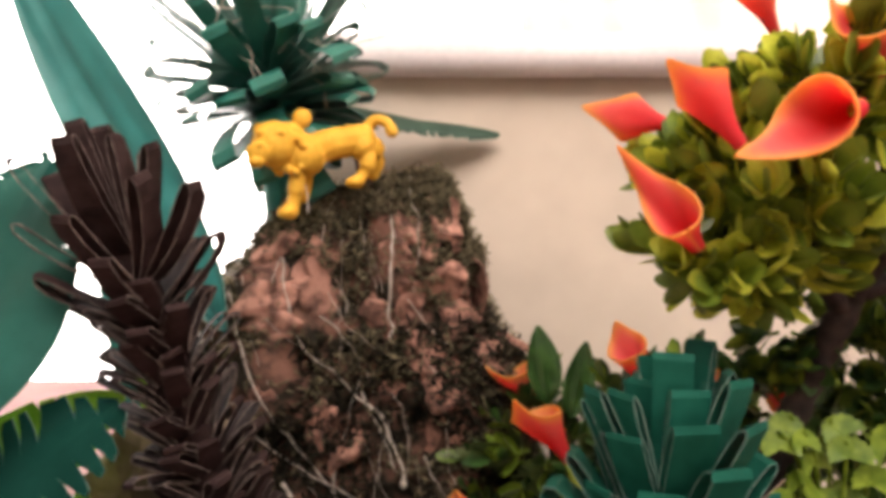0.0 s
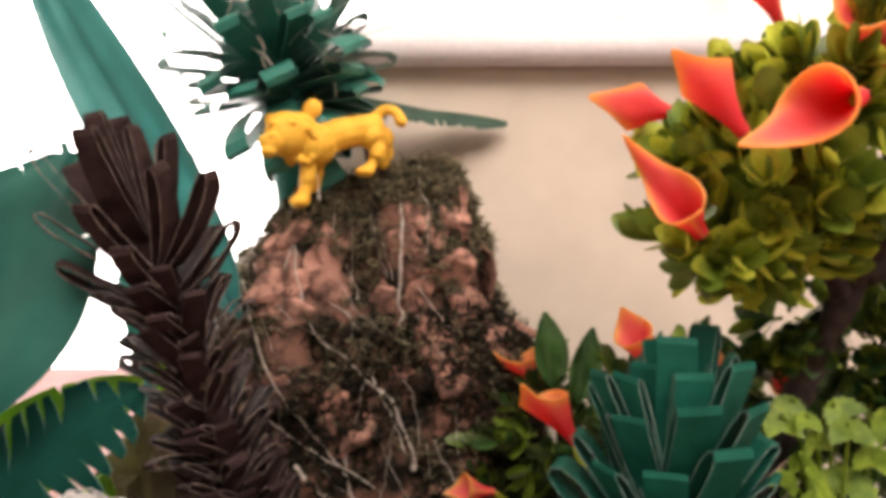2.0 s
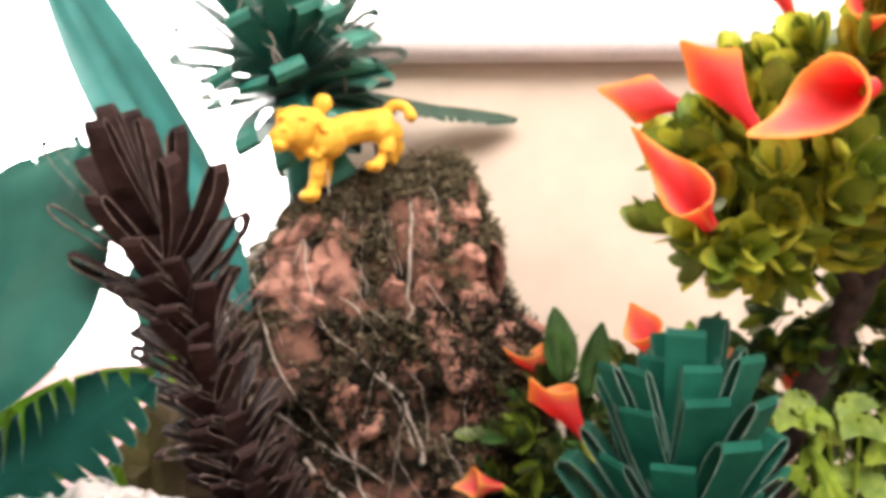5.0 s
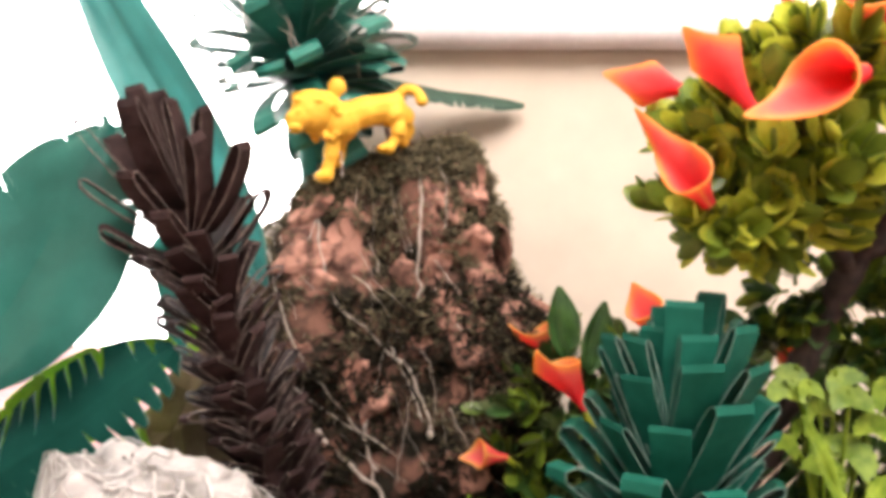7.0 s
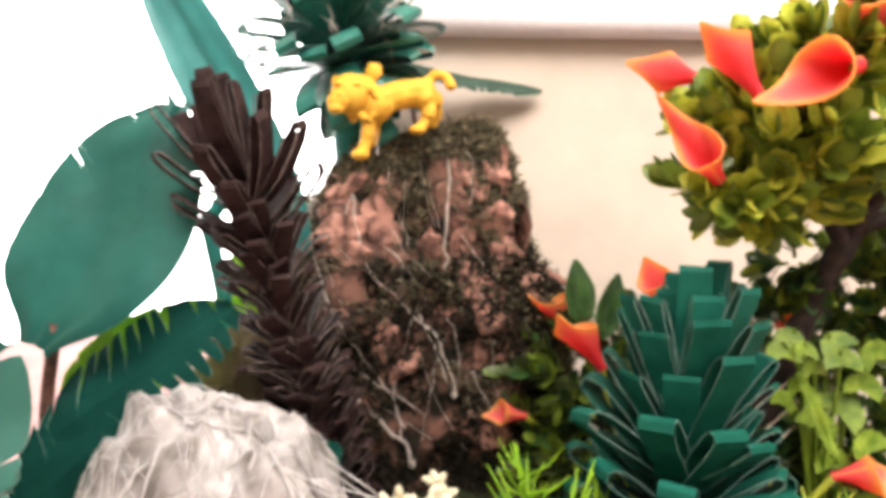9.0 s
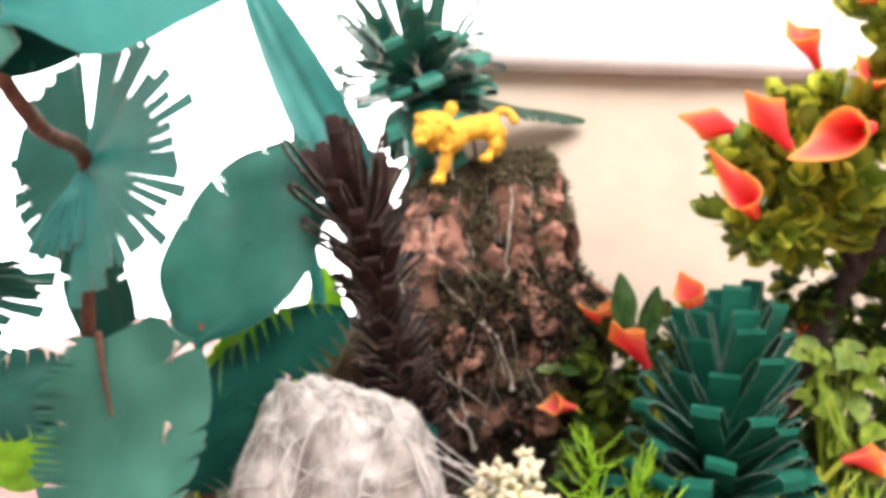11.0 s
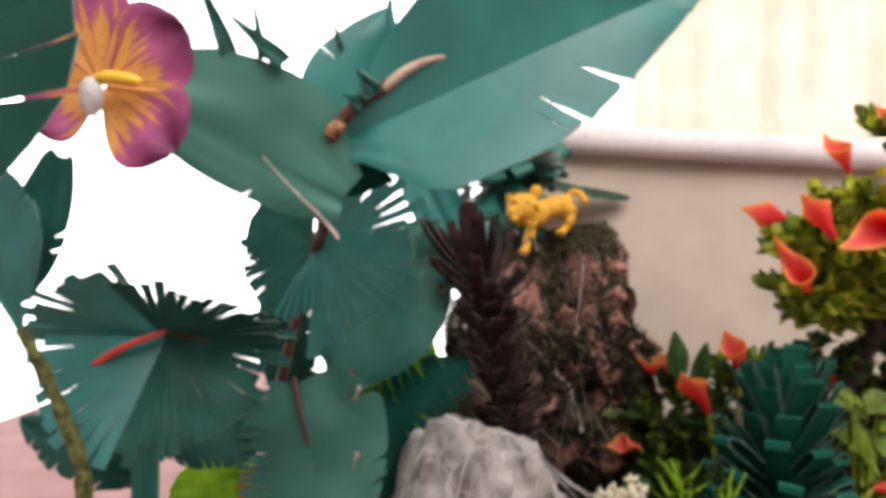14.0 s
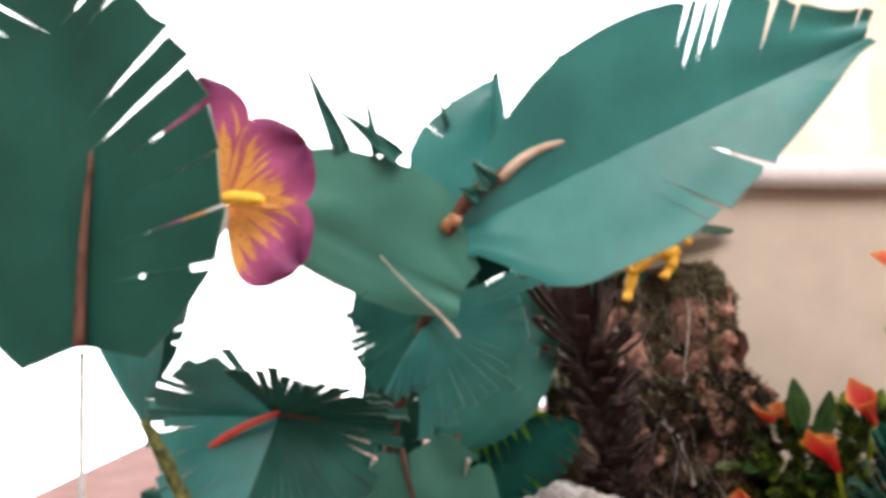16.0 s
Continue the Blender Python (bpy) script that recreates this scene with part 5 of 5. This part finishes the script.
def leafy_sprays():
    t = thing("leafy_spray", (0.150, 0.292, 0.045), "deep green plastic leaf spray behind the branch", "foliage")
    foliage(t, [((0.134, 0.268, 0.188), (0.012, 0.012, 0.022), 9), ((0.178, 0.278, 0.170), (0.030, 0.02, 0.05), 38), ((0.150, 0.300, 0.150), (0.03, 0.016, 0.03), 22), ((0.165, 0.276, 0.110), (0.040, 0.02, 0.035), 22),
                ((0.135, 0.280, 0.095), (0.03, 0.02, 0.03), 14), ((0.20, 0.25, 0.21), (0.03, 0.03, 0.03), 10)], 0.0115, 0.0072, (LEAF_OLIVE, LEAF_DEEP), 41, 200, 0.15)
    t = thing("leafy_spray", (0.060, 0.335, 0.045), "dark olive plastic leaves among low calla lilies", "foliage")
    foliage(t, [((0.050, 0.345, 0.120), (0.036, 0.028, 0.035), 26), ((0.030, 0.350, 0.085), (0.034, 0.024, 0.030), 20), ((0.090, 0.335, 0.125), (0.04, 0.03, 0.035), 22),
                ((0.135, 0.325, 0.120), (0.03, 0.03, 0.035), 14), ((0.050, 0.385, 0.085), (0.055, 0.022, 0.045), 34), ((0.120, 0.378, 0.110), (0.055, 0.022, 0.055), 36),
                ((0.170, 0.365, 0.125), (0.035, 0.022, 0.055), 22), ((0.045, 0.300, 0.075), (0.030, 0.022, 0.020), 16)], 0.0135, 0.0062, (LEAF_DEEP, LEAF_DARK, LEAF_OLIVE), 43, 220, 0.05)
    for b, e, w in (((0.050, 0.330, 0.145), (0.046, 0.328, 0.183), 0.017), ((0.060, 0.325, 0.140), (0.068, 0.322, 0.176), 0.015)):
        part("leaf", leaf(b, e, w, (0.2, -1, 0.2), 8, 0.3, 0.0, droop=0.05, fold=0.2, seed=5), LEAF_DEEP, t, sheet=0.0005)


leafy_sprays()


def scalloped_plant():
    t = thing("scalloped_leaf_plant", (0.142, 0.258, 0.045), "fresh green plastic plant with scalloped round leaves", "plant")
    rnd = random.Random(17)
    spots = [(0.118, 0.24, 0.156, 0.0088), (0.124, 0.244, 0.161, 0.0079), (0.141, 0.248, 0.159, 0.0092), (0.142, 0.24, 0.153, 0.0088), (0.131, 0.244, 0.148, 0.0074), (0.15, 0.248, 0.132, 0.0114), (0.136, 0.24, 0.127, 0.0092), (0.154, 0.244, 0.142, 0.0088), (0.128, 0.248, 0.139, 0.007), (0.12, 0.24, 0.135, 0.0066), (0.153, 0.244, 0.117, 0.0105), (0.136, 0.248, 0.133, 0.0079), (0.127, 0.24, 0.156, 0.0066), (0.156, 0.244, 0.156, 0.0096), (0.145, 0.248, 0.108, 0.0096)]
    for x, y, z, r in spots:
        bm = bmesh.new()
        tube(bm, spline([(x, y + 0.001, z), (0.146 + (x - 0.146) * 0.6, y + 0.006, z - 0.02), (0.144, 0.258, 0.05)], 5), 0.0008, 5)
        part("stalk", bm, SCALLOP, t)
        tilt = rnd.uniform(-0.8, 0.8)
        part("leaf", fan((x - 0.6 * r * tilt, y, z - 0.7 * r), (rnd.uniform(-0.5, 0.3), -1, rnd.uniform(0.2, 0.8)), (tilt, 0, 1), 0.85 * r, -115, 115, 44, 0.0, cone=rnd.uniform(0.05, 0.3), jag=0.0, scallop=0.05, seed=int(x * 9999)), SCALLOP, t, sheet=0.0005)
    # one narrow frilled frond hanging before them
    part("frond", leaf((0.12, 0.232, 0.145), (0.138, 0.23, 0.109), 0.0085, (0.2, -1, 0.3), 14, 0.6, 0.95, (0.2, 0.45), 0.03, 0.03, 0.35, 0, 0.9, 0.5, 0.25, seed=62), SCALLOP, t, sheet=0.0005)


scalloped_plant()


def needle_tuft(name, at, label, m, r, count, seed, thick=0.0005, rise=0.9):
    t = thing(name, (at[0], at[1], 0.05), label, "plant")
    rnd = random.Random(seed)
    for g in range(7):
        bm = bmesh.new()
        root = V((at[0], at[1], 0.05))
        d0 = V((rnd.gauss(0, 0.55), rnd.gauss(0, 0.4) - 0.2, rise)).normalized()
        h = at[2] - 0.05
        tipc = root + d0 * (h + 0.25 * r)
        tube(bm, spline([root, root.lerp(tipc, 0.5) + V((rnd.gauss(0, 0.002), 0, 0)), tipc], 4), 0.0011, 5)
        for k in range(count // 7):
            u = rnd.uniform(0.35, 1.0)
            p = root.lerp(tipc, u)
            d = (d0 * rnd.uniform(0.4, 1.0) + V((rnd.gauss(0, 1), rnd.gauss(0, 1), rnd.gauss(0, 0.7)))).normalized()
            ln = r * rnd.uniform(0.45, 0.8)
            tube(bm, [p, p + d * ln * 0.55, p + d * ln + d0 * ln * 0.25], [thick, thick, thick * 0.5], 4)
        part("sprig", bm, m, t)
    return t


needle_tuft("grass_tuft", (0.008, 0.190, 0.105), "lime green plastic needle grass tuft", LIME, 0.027, 300, 51, 0.0005)
needle_tuft("grass_tuft", (0.108, 0.215, 0.088), "lime green plastic needle grass beside the paper shrub", LEAF_LIME, 0.024, 120, 52)
needle_tuft("grass_tuft", (0.150, 0.222, 0.080), "lime green plastic needle grass below a calla lily", LIME, 0.022, 110, 53)


def white_blossom():
    t = thing("white_blossom", (-0.030, 0.188, 0.05), "cream white plastic blossom cluster on thin stems", "flower")
    rnd = random.Random(61)
    for k in range(20):
        c = V((-0.030 + rnd.gauss(0, 0.008), 0.186 + rnd.gauss(0, 0.006), 0.103 + rnd.gauss(0, 0.007)))
        bm = bmesh.new()
        for j in range(5):
            a = j * 1.2566 + rnd.random()
            d = V((math.cos(a), -0.5, math.sin(a))).normalized()
            tube(bm, [c, c + d * 0.0030, c + d * 0.0058], [0.0008, 0.0017, 0.0008], 6)
        part("floret", bm, WHITE_FLOWER, t)
        bm = bmesh.new()
        tube(bm, spline([c, c.lerp(V((-0.030, 0.188, 0.05)), 0.5) + V((rnd.gauss(0, 0.002), 0, 0)), (-0.030, 0.188, 0.05)], 3), 0.0004, 4)
        part("stalk", bm, LEAF_LIME, t)


white_blossom()


def small_leaves():
    """Loose bright leaves and the olive leaf against the wall."""
    for b, e, w, m, lab in (((-0.140, 0.335, 0.120), (-0.144, 0.330, 0.180), 0.026, LIME, "lime green plastic leaf behind the palm trunk"),
                            ((-0.146, 0.258, 0.085), (-0.135, 0.256, 0.128), 0.022, LIME, "lime green plastic leaf beside the paper rock"),
                            ((-0.188, 0.238, 0.120), (-0.126, 0.268, 0.164), 0.036, LIME, "narrow lime green leaf under the dark leaf"),
                            ((-0.186, 0.250, 0.100), (-0.172, 0.248, 0.152), 0.018, LIME, "lime green plastic leaf beside a paper leaf"),
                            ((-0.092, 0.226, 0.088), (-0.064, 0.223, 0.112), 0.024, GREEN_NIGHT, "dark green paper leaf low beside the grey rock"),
                            ((-0.276, 0.205, 0.089), (-0.227, 0.2, 0.103), 0.030, LIME, "lime green leaf lying near the table edge"),
                            ((-0.235, 0.198, 0.087), (-0.215, 0.196, 0.108), 0.024, ORANGE, "orange-yellow paper leaf near the table edge")):
        t = thing("loose_leaf", (b[0], b[1], 0.045), lab, "leaf")
        bm = bmesh.new()
        tube(bm, spline([(b[0], b[1], 0.042), V(b).lerp(V((b[0], b[1], 0.042)), 0.5) + V((0.002, 0, 0)), b], 4), 0.0012, 6)
        part("stalk", bm, LEAF_LIME, t)
        part("blade", leaf(b, e, w, (0.1, -1, 0.3), 12, 0.3, 0.3, (0.1, 0.25), 0.012, 0.06, 0.15, seed=int(abs(b[0]) * 5000)), m, t, sheet=0.0005)
    t = thing("paper_leaf", (-0.02, 0.408, 0.255), "narrow dark green fringed paper leaf against the wall", "leaf")
    part("blade", leaf((-0.062, 0.400, 0.303), (0.036, 0.431, 0.2945), 0.021, (0, -0.6, 0.8), 18, 0.9, 0.7, (0.2, 0.5), 0.012, 0.03, -0.5, 0, 0.55, 0.45, 0.3, seed=111), (GREEN_WALL, EDGE), t, sheet=0.0006)
    bm = bmesh.new()
    tube(bm, spline([(-0.056, 0.401, 0.302), (-0.050, 0.400, 0.27), (-0.045, 0.398, 0.245)], 5), 0.0015, 6)
    part("stalk", bm, STALK, t)


small_leaves()


def sticks():
    for a, b in (((0.082, 0.236, 0.108), (0.121, 0.242, 0.139)), ((0.090, 0.238, 0.098), (0.126, 0.243, 0.131)), ((0.096, 0.240, 0.092), (0.130, 0.244, 0.124))):
        bm = bmesh.new()
        tube(bm, [(a[0] - 0.02, a[1], 0.047), a, b], [0.00022, 0.00022, 0.00018], 6)
        tagged(part("thin_stick", bm, PALE_WOOD, None), "thin pale wooden stick poking out behind the paper shrub", "stick", "thin sticks")


sticks()
